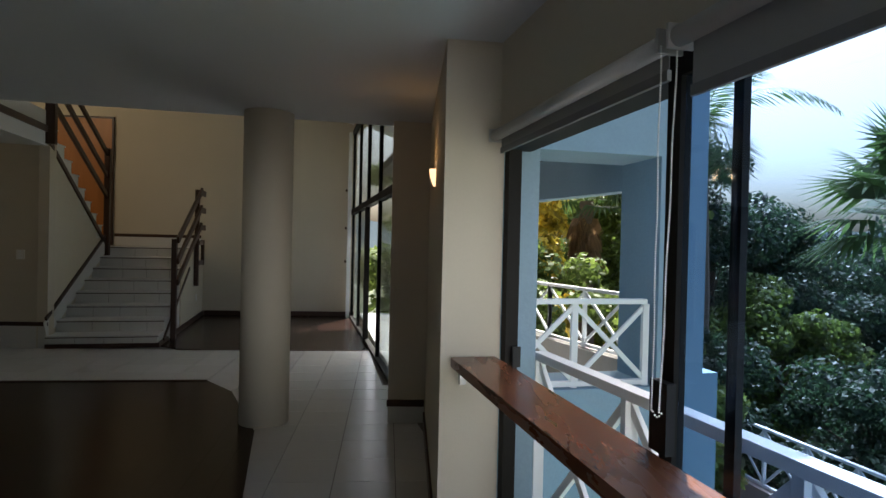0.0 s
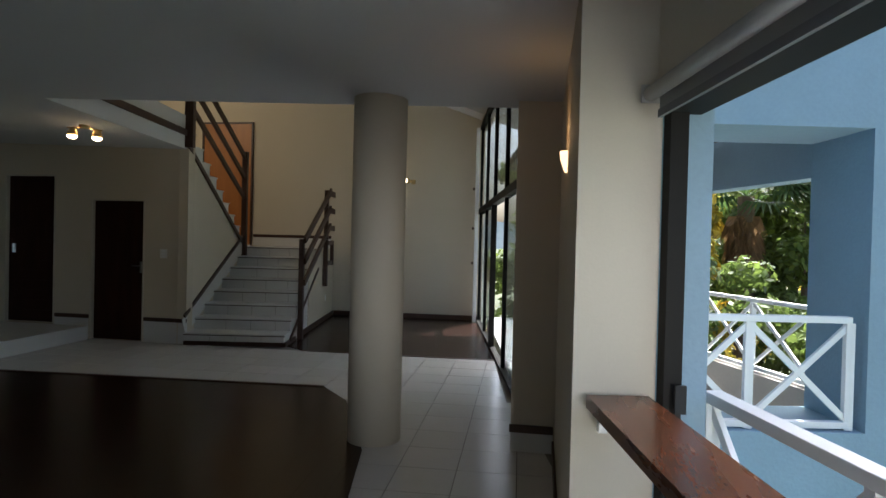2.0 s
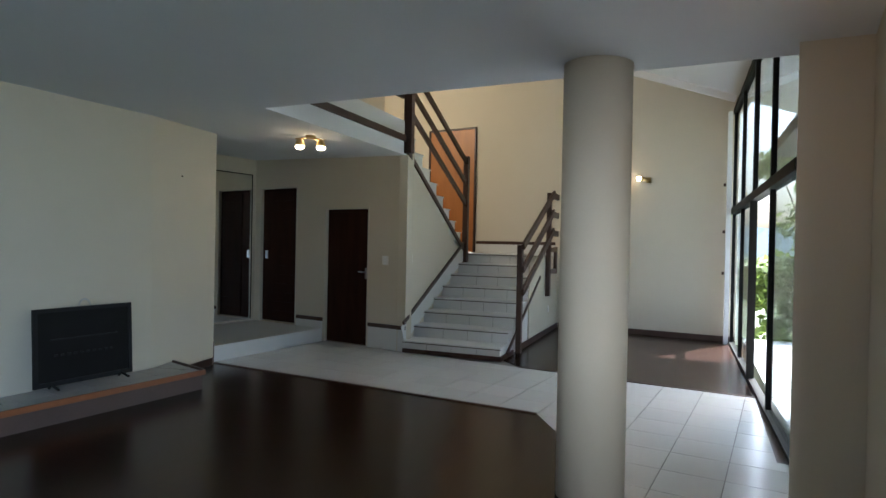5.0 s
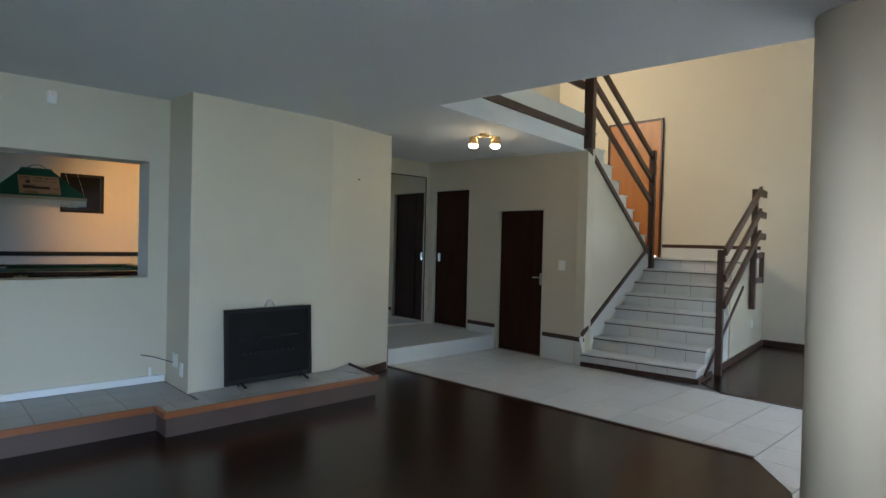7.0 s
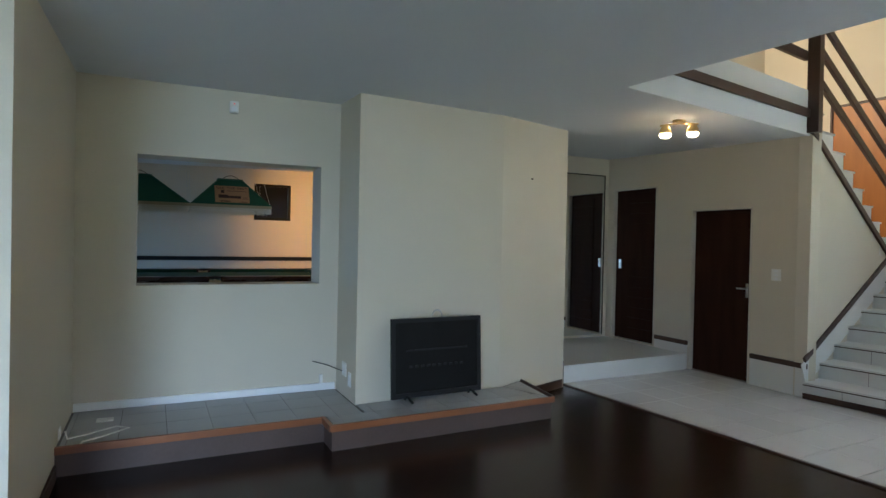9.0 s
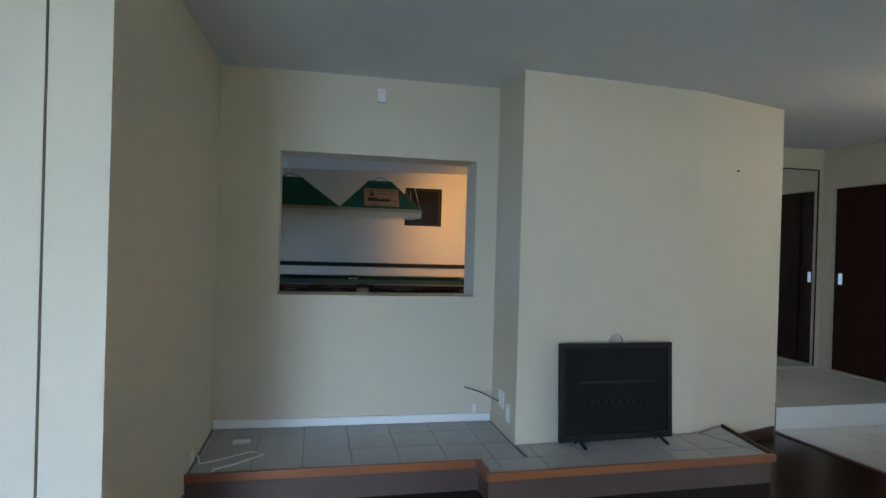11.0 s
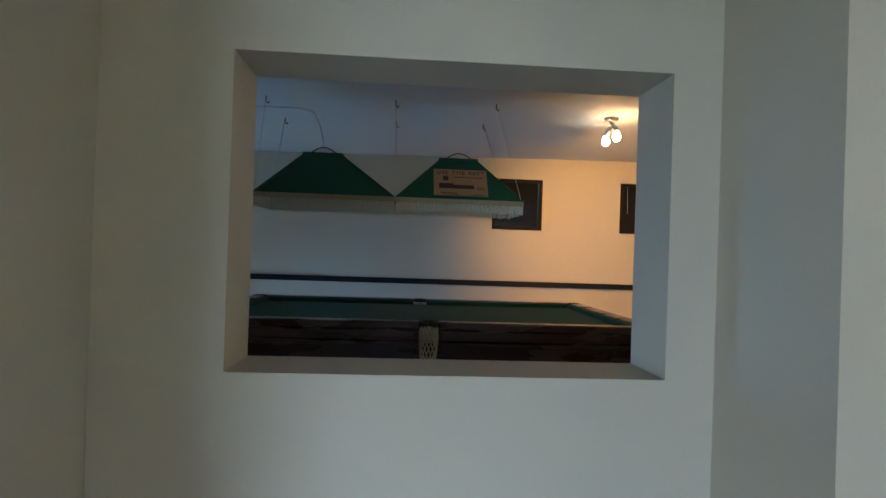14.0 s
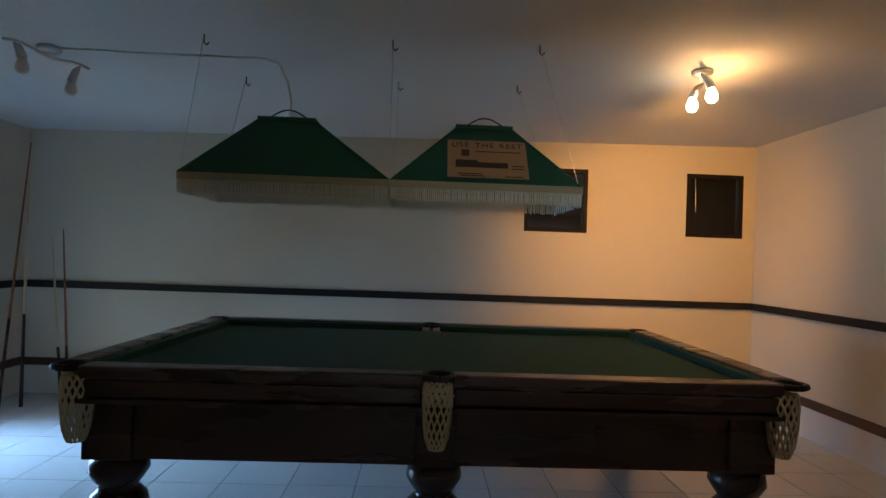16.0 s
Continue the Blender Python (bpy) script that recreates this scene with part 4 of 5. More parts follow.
LX, LZ = -8.30, 1.945
lampset = thing("table_lamp_canopy", (LX, 3.76, LZ), "hanging twin green cloth snooker lamp with cream fringe", "pendant lamp")
for y0, y1, ym in ((2.87, 3.875, 3.325), (3.885, 4.82, 4.36)):
    bm = bmesh.new()
    lo = [(LX - 0.25, y0), (LX + 0.33, y0), (LX + 0.33, y1), (LX - 0.25, y1)]
    hi = [(LX - 0.07, ym - 0.14), (LX + 0.07, ym - 0.14), (LX + 0.07, ym + 0.13), (LX - 0.07, ym + 0.13)]
    for inset in (0.0, 0.006):
        a = [bm.verts.new((LX + (x - LX) * (1 - inset * 2), ym + (y - ym) * (1 - inset), LZ)) for x, y in lo]
        b = [bm.verts.new((x, y, LZ + 0.33 - inset)) for x, y in hi]
        for i in range(4):
            bm.faces.new((a[i], a[(i + 1) % 4], b[(i + 1) % 4], b[i]))
        bm.faces.new(b)
    s = part("shade", bm, shadegreen, lampset, "green cloth shade")
    part("cap", box(LX - 0.085, LX + 0.085, ym - 0.155, ym + 0.145, LZ + 0.325, LZ + 0.342), shadegreen, s)
    for i in range(4):
        a, b = lo[i], lo[(i + 1) % 4]
        part("braid", board((*a, LZ - 0.012), (*b, LZ - 0.012), 0.035, 0.006, None, 0), braid_mat, s)
        bm = bmesh.new()
        n = int(math.dist(a, b) / 0.0095)
        for k in range(n):
            t = (k + 0.5) / n
            px, py = a[0] + (b[0] - a[0]) * t, a[1] + (b[1] - a[1]) * t
            hgt = 0.055 + 0.012 * random.random()
            dx, dy = (b[0] - a[0]) / math.dist(a, b) * 0.0038, (b[1] - a[1]) / math.dist(a, b) * 0.0038
            jx = random.uniform(-0.003, 0.003)
            vs = [bm.verts.new(p) for p in ((px - dx, py - dy, LZ - 0.028), (px + dx, py + dy, LZ - 0.028), (px + dx + jx, py + dy + jx, LZ - 0.028 - hgt), (px - dx + jx, py - dy + jx, LZ - 0.028 - hgt))]
            bm.faces.new(vs)
        part("fringe", bm, fringe_mat, s, "cream thread fringe")
        part("rib", tube([(*a, LZ + 0.003), (*hi[i], LZ + 0.333)], 0.006, None, 6), shadegreen, s)
    part("loop", tube([(LX + 0.05, ym - 0.1 + 0.2 * k / 8, LZ + 0.34 + 0.045 * math.sin(math.pi * k / 8)) for k in range(9)], 0.004, None, 6), alu, s)
for x in (-8.19, -8.93):
    for yc, yl in ((2.89, 2.88), (3.86, 3.88), (4.63, 4.80)):
        w = part("wire", tube([(x, yc, games_z(yc)), (LX + (0.32 if x > -8.5 else -0.24), yl, LZ + 0.02)], 0.0018, None, 5), steel, lampset)
        part("hook", tube([(x, yc, games_z(yc)), (x, yc, games_z(yc) - 0.04), (x, yc + 0.014, games_z(yc) - 0.055), (x, yc + 0.026, games_z(yc) - 0.04)], 0.004, None, 6), blackmetal, w)
# sign on the sloping face
slope = Matrix.Translation((LX + 0.33, 4.36, LZ)) @ pose(0, 0, 0, 0, 0, 90) @ pose(0, 0, 0, math.degrees(math.atan2(0.33, 0.26)), 0, 0)
sg = thing("paper_sign", (LX + 0.33, 4.36, LZ + 0.05), "faded orange printed card sign fixed to the lamp shade", "sign")
bm = box(-0.20, 0.20, 0.03, 0.30, 0.012, 0.015)
bm.transform(slope)
part("card", bm, cardmat, sg)


def words(text, size, m, parent, material):
    cu = bpy.data.curves.new("lettering", "FONT")
    cu.body, cu.size, cu.extrude, cu.align_x = text, size, 0.0006, "CENTER"
    cu.space_character = 1.15
    tmp = bpy.data.objects.new("lettering", cu)
    scene.collection.objects.link(tmp)
    me = bpy.data.meshes.new_from_object(tmp)
    bpy.data.objects.remove(tmp)
    me.transform(m)
    me.materials.append(material)
    ob = new("lettering", me)
    ob.parent = parent
    ob.matrix_parent_inverse = parent.matrix_basis.inverted()
    return ob


for word, at in (("USE", -0.135), ("THE", -0.012), ("REST", 0.122)):
    words(word, 0.05, slope @ Matrix.Translation((at, 0.247, 0.0165)), sg, inkmat)
bm = bmesh.new()
for x0, x1, y0, y1 in ((-0.16, 0.10, 0.105, 0.145), (-0.16, -0.05, 0.145, 0.16), (-0.13, -0.09, 0.19, 0.24), (-0.06, 0.17, 0.225, 0.231), (0.12, 0.18, 0.10, 0.106), (0.12, 0.18, 0.12, 0.126), (-0.15, -0.03, 0.055, 0.061), (-0.14, -0.02, 0.04, 0.046), (0.08, 0.17, 0.04, 0.046)):
    box(x0, x1, y0, y1, 0.0155, 0.0165, bm)
bm.transform(slope @ Matrix.Diagonal((1.0, 0.95, 1.0, 1.0)))
part("printed_picture", bm, inkmat, sg)


def bar_light(name, at, turn, lit, label, reach=0.20):
    e = thing(name, at, label, "ceiling light")
    e.matrix_basis = pose(*at, 0, 0, turn)
    m = e.matrix_basis
    def add(nm, bm, mt, lab="", par=e):
        bm.transform(m)
        return part(nm, bm, mt, par, lab, True)
    add("base_plate", lathe([(0.05, -0.03), (0.06, -0.02), (0.062, 0.0)], (0, 0, 0), 20), steel)
    add("bar", tube([(0, (reach + 0.06) * (k / 5 - 1), -0.045 + 0.012 * math.sin(k * 0.9)) for k in range(11)], 0.009), steel)
    for y, dx in ((-reach, 0.03), (reach, -0.03)):
        h = add("lamp_holder", tube([(0, y, -0.045), (dx, y, -0.07), (dx * 2, y, -0.13)], [0.006, 0.02, 0.026], None, 10), steel)
        add("bulb", lathe([(0.016, 0.0), (0.03, -0.03), (0.034, -0.055), (0.022, -0.08), (0.004, -0.088)], (dx * 2, y, -0.13), 16), glow if lit else plastic, "lit warm bulb" if lit else "unlit bulb", h)
        if lit:
            p = m @ Vector((dx * 2 + 0.045, y, -0.19))
            bulb_light("games_room_glow", p, 0.45, (1.0, 0.48, 0.12), 0.006)
            spot = new("games_room_beam", bpy.data.lights.new("games_room_beam", "SPOT"))
            spot.data.energy, spot.data.color, spot.data.shadow_soft_size = 10.5, (1.0, 0.45, 0.08), 0.03
            spot.data.spot_size, spot.data.spot_blend = radians(92), 1.0
            spot.matrix_basis = look(m @ Vector((dx * 2, y, -0.235)), (-10.7, 6.3, 1.8))
    return e


bar_light("bar_spotlight", (-8.466, 1.942, games_z(1.94)), 72, False, "steel two-lamp ceiling bar light, unlit")
bar_light("bar_spotlight", (-8.53, 5.66, games_z(5.66)), 60, True, "steel two-lamp ceiling light, lit warm orange", 0.09)
tagged(part("lamp_cable", tube([(-8.466, 2.0, 2.668), (-8.5, 2.5, 2.675), (-8.53, 3.1, 2.684), (-8.54, 3.19, 2.66), (-8.52, 3.25, 2.55), (-8.44, 3.29, 2.42), (-8.33, 3.31, 2.29)], 0.006), plastic, None, "", True), "grey cable along the ceiling to the snooker lamp", "cable")


def small_window(name, y0, y1, z0, z1, tilt):
    w = thing(name, (-10.79, (y0 + y1) / 2, z0), "small square dark framed window with slatted blind", "window")
    w["kind"] = "structure"
    fb = bmesh.new()
    for a, b, c, d in ((y0, y0 + 0.04, z0, z1), (y1 - 0.04, y1, z0, z1), (y0 + 0.04, y1 - 0.04, z0, z0 + 0.04), (y0 + 0.04, y1 - 0.04, z1 - 0.04, z1)):
        box(-10.90, -10.785, a, b, c, d, fb)
    part("window_frame", fb, alu, w)
    p = part("pane", box(-10.90, -10.894, y0 + 0.04, y1 - 0.04, z0 + 0.04, z1 - 0.04), clearglass, w)
    p.visible_shadow = False
    part("glazing_bar", box(-10.888, -10.87, y0 + 0.04, y1 - 0.04, (z0 + z1) / 2 - 0.10, (z0 + z1) / 2 - 0.08), darkwood, w)
    n = 22
    for k in range(n):
        z = z0 + 0.05 + (z1 - z0 - 0.1) * k / (n - 1)
        b = box(-0.017, 0.017, y0 + 0.045, y1 - 0.045, -0.0008, 0.0008)
        b.transform(pose(-10.84, 0, z, 0, tilt, 0))
        part("slat", b, blackmetal, w)
    part("cord", tube([(-10.80, y0 + 0.09, z1 - 0.04), (-10.80, y0 + 0.10, z0 + 0.25)], 0.002, None, 5), plastic, w)


small_window("window_3", 5.02, 5.63, 1.86, 2.475, 50)
small_window("window_4", 6.60, 7.16, 1.86, 2.475, 60)

for k, (x, y, tx, ty, z1, pale) in enumerate(((-10.25, 0.72, -10.72, 0.40, 2.58, 1), (-10.12, 0.62, -10.70, 0.42, 2.50, 0), (-10.42, 0.95, -10.74, 0.62, 1.66, 1), (-10.30, 1.08, -10.74, 0.72, 1.72, 0))):
    cue = thing("cue", (x, y, GZ), "wooden snooker cue leaning in the corner, dark butt" if pale else "reddish wooden cue leaning in the corner", "cue", "cues in the corner")
    a, b = Vector((x, y, GZ + 0.002)), Vector((tx, ty, z1))
    mid = a + (b - a) * 0.32
    part("butt", tube([a, mid], [0.015, 0.012]), mahogany if k % 2 else blackmetal, cue)
    part("shaft", tube([mid, b], [0.012, 0.006]), edgewood if k % 2 else netmat, cue)
tagged(part("low_case", box(-10.72, -10.40, 0.95, 1.35, GZ, 0.42, None, 0.02), blackmetal), "dark low case on the floor by the wall", "case")
tagged(part("ball_tray", box(-10.55, -10.38, 1.40, 1.60, GZ, 0.30, None, 0.03), mahogany), "dark wooden tray on the floor by the wall", "tray")

# ---- terrace, balcony and outside ----
TO = Vector((2.635, 5.90))


def tp(u, v, z=None):
    p = TO + SU * u + SV * v
    return (p.x, p.y) if z is None else (p.x, p.y, z)


# the unseen top is raised to 6 m to keep sun off shelf and pillar
bm = bmesh.new()
for u0, u1, z0, z1 in ((0.0, 0.42, -3, 6), (-1.33, 0.0, -3, 0.445), (-1.33, 0.0, 2.275, 6)):
    strip(tp, u0, u1, 0.0, 0.60, z0, z1, bm)
structure("wall_terrace", bm, blue, "blue-grey rendered terrace wall with a large opening", "wall")
structure("wall_terrace_low", strip(tp, 0.424, 0.57, 0.01, 0.55, -3, 0.54), blue, "low blue-grey wall end", "wall")
structure("terrace_roof", prism([(1.34, 6.35), (3.0, 6.56), (2.9, 6.9), (1.6, 10.8), (0.15, 10.8), (0.62, 7.8), (1.33, 7.76)], 2.60, 2.72), soffitshaded, "soffit over the terrace, its shade put into the colour", "roof")
structure("terrace_beam", board((1.7, 10.9, 2.37), (3.02, 6.95, 2.37), 0.50, 0.2), blue, "blue-grey terrace edge beam", "beam")
terrace = structure("terrace_floor", prism([(1.34, 6.2), (3.3, 6.51), (2.95, 7.9), (2.25, 9.9), (1.3, 14.5), (-0.4, 14.5), (0.6, 7.9), (1.34, 7.78)], -3.0, -0.03), grout, "pale tiled terrace floor", "floor")
lay("tile", [[(1.34, 6.22), (3.28, 6.52), (2.95, 7.9), (0.62, 7.9), (1.30, 7.78)], [(0.62, 7.9), (2.95, 7.9), (2.25, 9.9), (0.26, 9.9)], [(0.26, 9.9), (2.25, 9.9), (1.3, 14.4), (-0.4, 14.4)]], 0.4, 0.4, -0.018, 0.012, tilemat, terrace, turn=10)
kerb_pts = [(3.15, 6.52), (2.91, 7.29), (2.43, 8.64), (2.0, 10.2), (1.35, 14.0)]
for k, (a, b) in enumerate(zip(kerb_pts, kerb_pts[1:])):
    structure(("terrace_kerb", "terrace_kerb_b", "terrace_kerb_c", "terrace_kerb_d")[k], board((*a, 0.19), (*b, 0.19), 0.41, 0.16), pavemat, "tiled terrace kerb under the railing", "kerb")


def railing(label, a, b, z0, z1, panels, wide=0.045, ends=True):
    a, b = Vector(a), Vector(b)
    r = thing("railing", (a.x, a.y, z0), label, "railing", "white balcony railings")
    part("top_rail", board((a.x, a.y, z1), (b.x, b.y, z1), wide * 0.8, wide * 1.3), whitemetal, r)
    part("bottom_rail", board((a.x, a.y, z0 + 0.03), (b.x, b.y, z0 + 0.03), wide * 0.8, wide), whitemetal, r)
    for k in range(panels + 1):
        p = a + (b - a) * k / panels
        q = a + (b - a) * min(k + 1, panels) / panels
        part("post", obox(Matrix.Translation((p.x, p.y, z0)), wide, wide, z1 - z0 - 0.02, None, 0.003), whitemetal, r)
        if k < panels:
            part("brace", board((p.x, p.y, z0 + 0.05), (q.x, q.y, z1 - 0.03), wide * 0.75, wide * 0.5), whitemetal, r)
            part("brace", board((p.x, p.y, z1 - 0.03), (q.x, q.y, z0 + 0.05), wide * 0.75, wide * 0.45), whitemetal, r)
    return r


railing("white steel railing with crossed braces in the terrace opening", tp(-1.30, 0.06), tp(-0.075, 0.06), 0.45, 1.12, 2, 0.05)
for a, b, n in ((kerb_pts[0], kerb_pts[1], 1), (kerb_pts[1], kerb_pts[2], 2), (kerb_pts[2], kerb_pts[3], 2), (kerb_pts[3], kerb_pts[4], 5)):
    railing("white steel railing with crossed braces along the terrace edge", a, b, 0.40, 1.06, n)
railing("white steel balcony railing with crossed braces outside the window", (1.36, 4.42), (2.31, 0.45), 0.0, 0.965, 5, 0.055)
structure("balcony_slab", prism([wp(-0.05, 0.22), wp(6.2, 0.22), wp(6.2, 0.75), (1.42, 4.34)], -0.3, -0.01), pavemat, "narrow concrete balcony", "floor")

railing("white steel railing with crossed braces on the lower terrace", (6.05, 10.9), (6.75, 7.0), -2.1, -1.2, 5, 0.05)
structure("garden_wall", board((6.03, 11.0, -2.59), (6.77, 6.9, -2.59), 0.98, 0.25), pavemat, "low garden wall under the lower railing", "wall")
structure("ground", prism([(-2500, -2500), (2500, -2500), (2500, 2500), (-2500, 2500)], -6, -3.05), groundmat, "grassy ground falling away below the house", "ground")
structure("paving", prism([(1.3, -3), (4.2, -3), (4.2, 10), (3.4, 14), (2.0, 14)], -3.04, -3.0), pavemat, "pale paving beside the pool", "pavement")
structure("water", prism([(2.4, 3.2), (4.0, 3.2), (4.0, 5.8), (2.4, 5.8)], -2.99, -2.97), watermat, "turquoise swimming pool water", "water")
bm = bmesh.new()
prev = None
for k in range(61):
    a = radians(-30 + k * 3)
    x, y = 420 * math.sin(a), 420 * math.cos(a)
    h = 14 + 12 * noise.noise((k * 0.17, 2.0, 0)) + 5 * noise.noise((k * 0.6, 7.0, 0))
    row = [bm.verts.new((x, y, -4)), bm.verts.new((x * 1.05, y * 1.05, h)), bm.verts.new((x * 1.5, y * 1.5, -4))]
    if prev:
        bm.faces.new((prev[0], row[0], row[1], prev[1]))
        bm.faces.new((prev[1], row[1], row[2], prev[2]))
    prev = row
structure("backdrop", bm, hazehillmat, "wooded hills far away, haze put into their colour", "hills")


def tree(at, high, spread, n, material, label, seed, leaf=0.10, low=0.25):
    rng = np.random.default_rng(seed)
    t = thing("tree", at, label, "tree")
    x, y, z = at
    bm = bmesh.new()
    top = Vector((x + rng.normal() * 0.2, y + rng.normal() * 0.2, z + high * 0.75))
    tube([(x, y, z), (x + 0.05, y, z + high * 0.3), tuple(top)], [0.045 * spread + 0.05, 0.03 * spread + 0.04, 0.02], bm, 8)
    clumps = []
    for k in range(26):
        a, r = rng.uniform(0, math.tau), spread * math.sqrt(rng.uniform(0.05, 1))
        h = z + high * rng.uniform(low, 1.0)
        f = 1 - 0.55 * ((h - z) / high) ** 2
        c = np.array((x + r * f * math.cos(a), y + r * f * math.sin(a), h))
        clumps.append((c, spread * rng.uniform(0.22, 0.42)))
        if k < 14:
            s = z + (h - z) * 0.55
            tube([(x, y, s), tuple((np.array((x, y, s)) + c) / 2 + (0, 0, 0.1)), tuple(c)], [0.035, 0.02, 0.008], bm, 5)
    part("trunk", bm, bark, t)
    cs, ns, ss = [], [], []
    for c, r in clumps:
        m = n // len(clumps)
        d = rng.normal(size=(m, 3))
        d /= np.linalg.norm(d, axis=1)[:, None]
        cs.append(c + d * (r * rng.uniform(0.25, 1.0, size=(m, 1)) ** 0.6) * (1, 1, 0.75))
        nn = d + rng.normal(size=(m, 3)) * 0.7 + (0, 0, 0.4)
        ns.append(nn / np.linalg.norm(nn, axis=1)[:, None])
        ss.append(rng.uniform(0.6, 1.3, m) * leaf)
    quads("crown", np.concatenate(cs), np.concatenate(ns), np.concatenate(ss), material, t, "", 0.5, seed)
    return t


def fan_palm(at, high, spread, seed, skirt=True, leaves=34):
    rng = np.random.default_rng(seed)
    x, y, z = at
    t = thing("palm_tree", at, "fan palm with a skirt of dead leaves round its trunk" if skirt else "fan palm with spiky green fans", "palm tree")
    part("trunk", tube([(x, y, z), (x + 0.05, y, z + high * 0.5), (x, y, z + high)], [0.24, 0.19, 0.15], None, 10), bark, t)
    for nm, mt, count, lo, hi in (("crown", palmmat, leaves, -0.25, 1.2), ("dead_leaves", strawmat, 34 if skirt else 6, -1.5, -1.0)):
        verts, faces = [], []
        for k in range(count):
            a, e = rng.uniform(0, math.tau), rng.uniform(lo, hi)
            d = Vector((math.cos(a) * math.cos(e), math.sin(a) * math.cos(e), math.sin(e)))
            drop = rng.uniform(0.0, 0.9) if nm == "dead_leaves" else 0
            o = Vector((x, y, z + high - drop))
            size = spread * (0.55 if nm == "dead_leaves" else 1.0)
            stem = size * rng.uniform(0.35, 0.55)
            c = o + d * stem
            side = d.cross(Vector((0, 0, 1))).normalized()
            up = side.cross(d).normalized()
            for j in range(17):
                b = -1.35 + 2.7 * j / 16
                ray = (d * math.cos(b) + side * math.sin(b)) * size * 0.55 * (0.8 + 0.2 * math.cos(b))
                tip = c + ray + Vector((0, 0, -0.12 * spread * abs(math.sin(b)) - 0.05 * spread))
                w = up.cross(ray).normalized() * 0.022 * spread
                mid = c + ray * 0.55 + up * 0.03
                i = len(verts)
                verts += [tuple(c), tuple(mid - w), tuple(tip), tuple(mid + w)]
                faces.append((i, i + 1, i + 2, i + 3))
            i = len(verts)
            w = side * 0.012
            verts += [tuple(o - w), tuple(o + w), tuple(c + w), tuple(c - w)]
            faces.append((i, i + 1, i + 2, i + 3))
        me = bpy.data.meshes.new(nm)
        me.from_pydata(verts, [], faces)
        me.materials.append(mt)
        ob = new(nm, me)
        ob.parent, ob.matrix_parent_inverse = t, t.matrix_basis.inverted()
    return t


def feather_palm(at, high, spread, seed):
    rng = np.random.default_rng(seed)
    x, y, z = at
    t = thing("palm_tree", at, "tall feather palm with arching fronds", "palm tree")
    part("trunk", tube([(x, y, z), (x + 0.1, y, z + high * 0.5), (x, y, z + high)], [0.2, 0.15, 0.11], None, 10), bark, t)
    verts, faces = [], []
    for k in range(18):
        a, e = rng.uniform(0, math.tau), rng.uniform(0.15, 1.2)
        p, v = Vector((x, y, z + high)), Vector((math.cos(a) * math.cos(e), math.sin(a) * math.cos(e), math.sin(e)))
        step = spread / 26
        for j in range(26):
            q = p + v * step
            side = v.cross(Vector((0, 0, 1))).normalized()
            i = len(verts)
            verts += [tuple(p + side * 0.012), tuple(p - side * 0.012), tuple(q - side * 0.01), tuple(q + side * 0.01)]
            faces.append((i, i + 1, i + 2, i + 3))
            ln = spread * 0.24 * math.sin(math.pi * (0.12 + 0.85 * j / 26))
            for sgn in (1, -1):
                for off in (0.0, 0.5):
                    o = p + v * step * off
                    tip = o + side * sgn * ln + v * ln * 0.45 + Vector((0, 0, -0.35 * ln + rng.normal() * 0.03))
                    w = v * 0.014
                    i = len(verts)
                    verts += [tuple(o - w), tuple((o + tip) / 2 - w * 1.3 + Vector((0, 0, 0.03))), tuple(tip), tuple((o + tip) / 2 + w * 1.3 + Vector((0, 0, 0.03)))]
                    faces.append((i, i + 1, i + 2, i + 3))
            p = q
            v = (v + Vector((0, 0, -0.075))).normalized()
    me = bpy.data.meshes.new("crown")
    me.from_pydata(verts, [], faces)
    me.materials.append(palmmat)
    ob = new("crown", me)
    ob.parent, ob.matrix_parent_inverse = t, t.matrix_basis.inverted()
    return t


G0 = -3.05
fan_palm((4.6, 14.4, G0), 5.6, 1.5, 3)
fan_palm((7.6, 8.75, G0), 4.95, 1.85, 5, False, 40)
feather_palm((6.6, 13.2, G0), 7.1, 2.8, 8)
tree((3.0, 13.5, G0), 5.6, 1.6, 9000, leafsunlit, "tree with leaves coloured yellow as if sunlit", 11, 0.10)
tree((6.2, 15.6, G0), 6.2, 2.2, 12000, leafmat, "leafy green garden tree", 12, 0.11)
tree((2.4, 18.5, G0), 7.2, 2.8, 12000, leafmat, "leafy green garden tree", 13, 0.13)
tree((5.4, 20.5, G0), 7.6, 3.0, 12000, leafsunlit, "tall tree with leaves coloured yellow as if backlit", 14, 0.13)
tree((3.2, 10.9, G0), 4.2, 1.3, 9000, leafmat, "green shrub beside the terrace", 15, 0.07, 0.1)
tree((4.1, 9.2, G0), 3.6, 1.2, 9000, leafmat, "green shrub beside the terrace", 16, 0.07, 0.1)
tree((2.4, 12.4, G0), 5.4, 1.2, 9000, leafmat, "green tree close to the terrace glazing", 22, 0.08, 0.2)
tree((0.9, 16.6, G0), 6.6, 2.0, 9000, leafmat, "green tree beyond the terrace", 23, 0.10, 0.2)
tree((9.6, 18.5, G0), 8.0, 2.6, 26000, leafdark, "dark leafy tree on the slope", 17, 0.085, 0.1)
tree((12.5, 19.5, G0), 5.4, 3.0, 26000, leafdark, "dark leafy tree on the slope", 18, 0.085, 0.05)
tree((16.0, 18.0, G0), 4.6, 3.0, 26000, leafdark, "dark leafy tree on the slope", 19, 0.085, 0.05)
tree((14.0, 24.0, G0), 6.2, 3.6, 12000, leafdark, "dark leafy tree on the slope", 20, 0.15, 0.05)
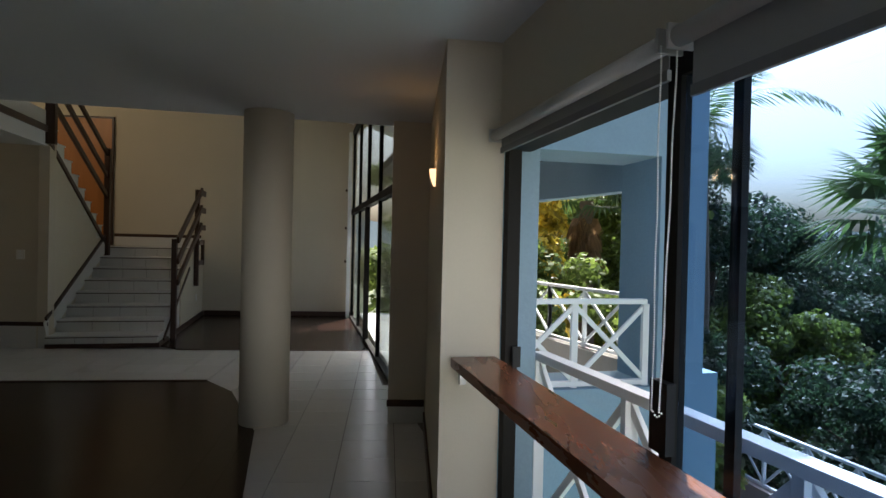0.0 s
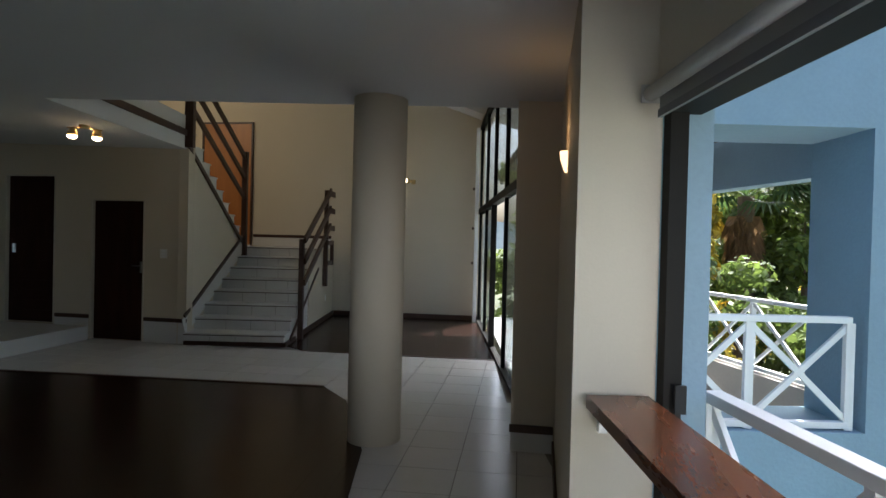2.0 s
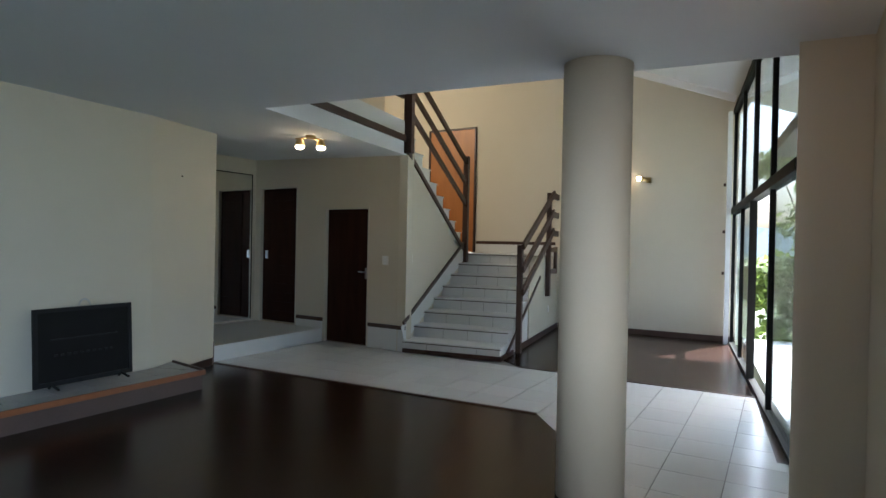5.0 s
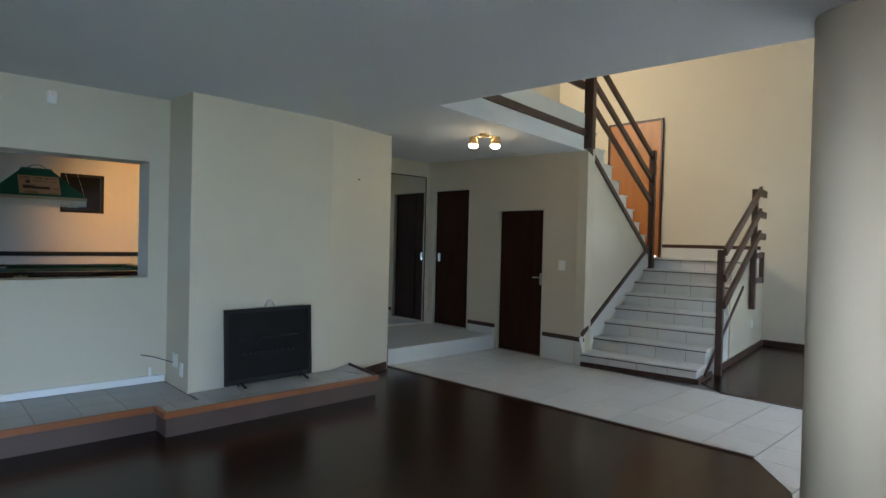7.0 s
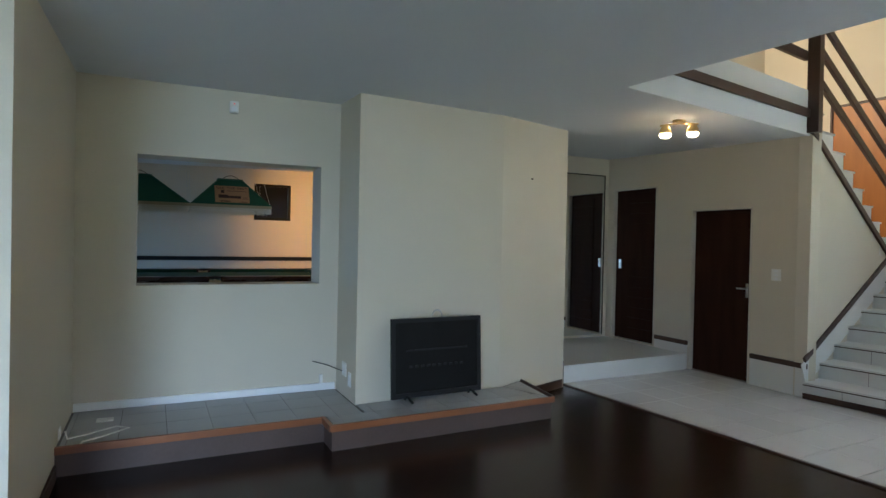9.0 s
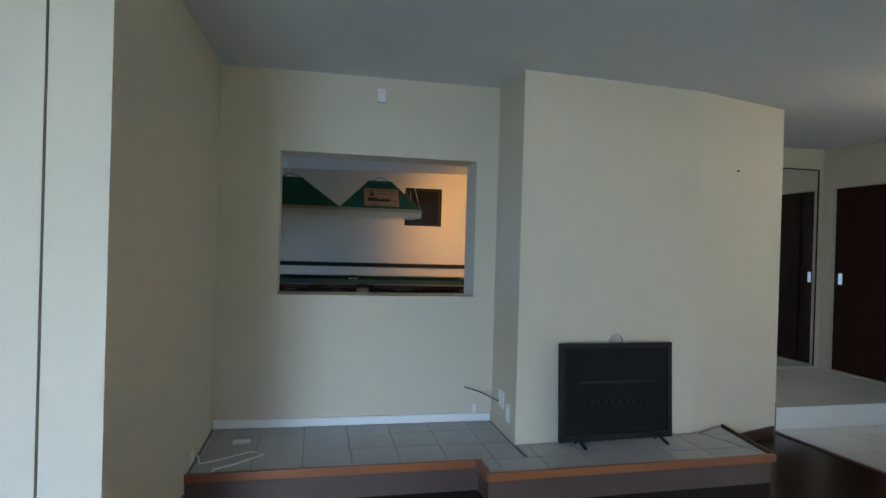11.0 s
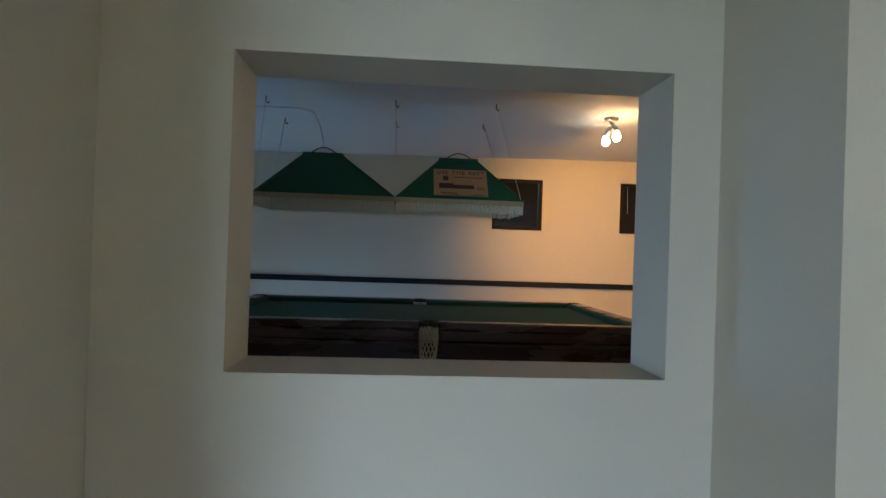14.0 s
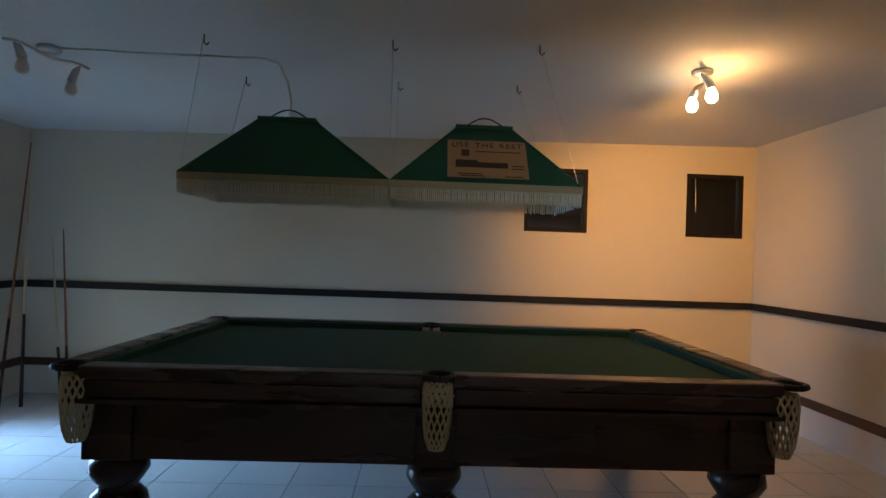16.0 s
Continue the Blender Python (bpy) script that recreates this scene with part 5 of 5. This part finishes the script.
tree((9.8, 15.4, G0), 3.6, 2.0, 10000, leafmat, "round green bush below the terrace", 21, 0.09, 0.05)
tree((20.0, 24.0, G0), 5.6, 4.0, 12000, leafdark, "dark leafy tree on the slope", 24, 0.16, 0.05)
for k, (x, y, h, r) in enumerate(((8.2, 9.3, 2.3, 1.3), (8.4, 10.6, 2.4, 1.8), (10.6, 10.2, 2.3, 1.8), (8.6, 7.6, 2.1, 1.6), (11.8, 12.6, 2.6, 1.9), (6.0, 11.9, 3.2, 1.5))):
    tree((x, y, G0), h, r, 15000, leafdark, "low dark shrub on the slope below the balcony", 40 + k, 0.06, 0.1)
tree((-12.6, 5.2, G0), 6.2, 1.5, 5000, leafmat, "green tree behind the games room", 25, 0.10, 0.2)

# ---- floor pieces ----
lay("tile", [band, band_b] + corridor, 0.40, 0.40, 0.0, 0.010, tilemat, tile_floor, 0.006, 2.0, 0.0, (-1.5, 7.87))
lay("tile", [[(-5.71, 7.51), (-5.765, 9.63), (-7.28, 9.63), (-7.28, 7.51)][::-1]], 0.40, 0.40, 0.20, 0.010, tilemat, hall_floor, 0.005)
lay("tile", [[(-10.77, 0.37), (-5.91, 0.37), (-5.91, 7.26), (-10.77, 7.26)]], 0.40, 0.40, GZ, 0.008, tilemat, games_floor, 0.006, 0.0, 0.0, (-5.9, 0.1))
lay("plank", living, 0.193, 1.29, 0.0, 0.008, floorwood, wood_floor, 0.0012, 4.0, 0.37, (-5.6, 2.9))
lay("plank", rear, 0.193, 1.29, 0.0, 0.008, floorwood, wood_floor, 0.0012, 10.0, 0.37, (-3, 9.7))
lay("tile", [[(-5.64, 2.97), (-4.78, 2.97), (-4.80, 5.0), (-5.64, 5.0)], [(-5.04, 5.03), (-4.80, 5.03), (-4.65, 6.68), (-5.13, 6.5)], [(-4.80, 4.71), (-4.57, 4.71), (-4.65, 6.68), (-4.80, 5.03)], [(-5.13, 6.52), (-4.65, 6.69), (-5.26, 6.77)]], 0.30, 0.30, 0.186, 0.008, mat("hearth_tile", (0.36, 0.36, 0.36), 0.4, vary=0.15, scale=8, fine=60, bump=0.05, by_object=0.2), hearth, 0.005)
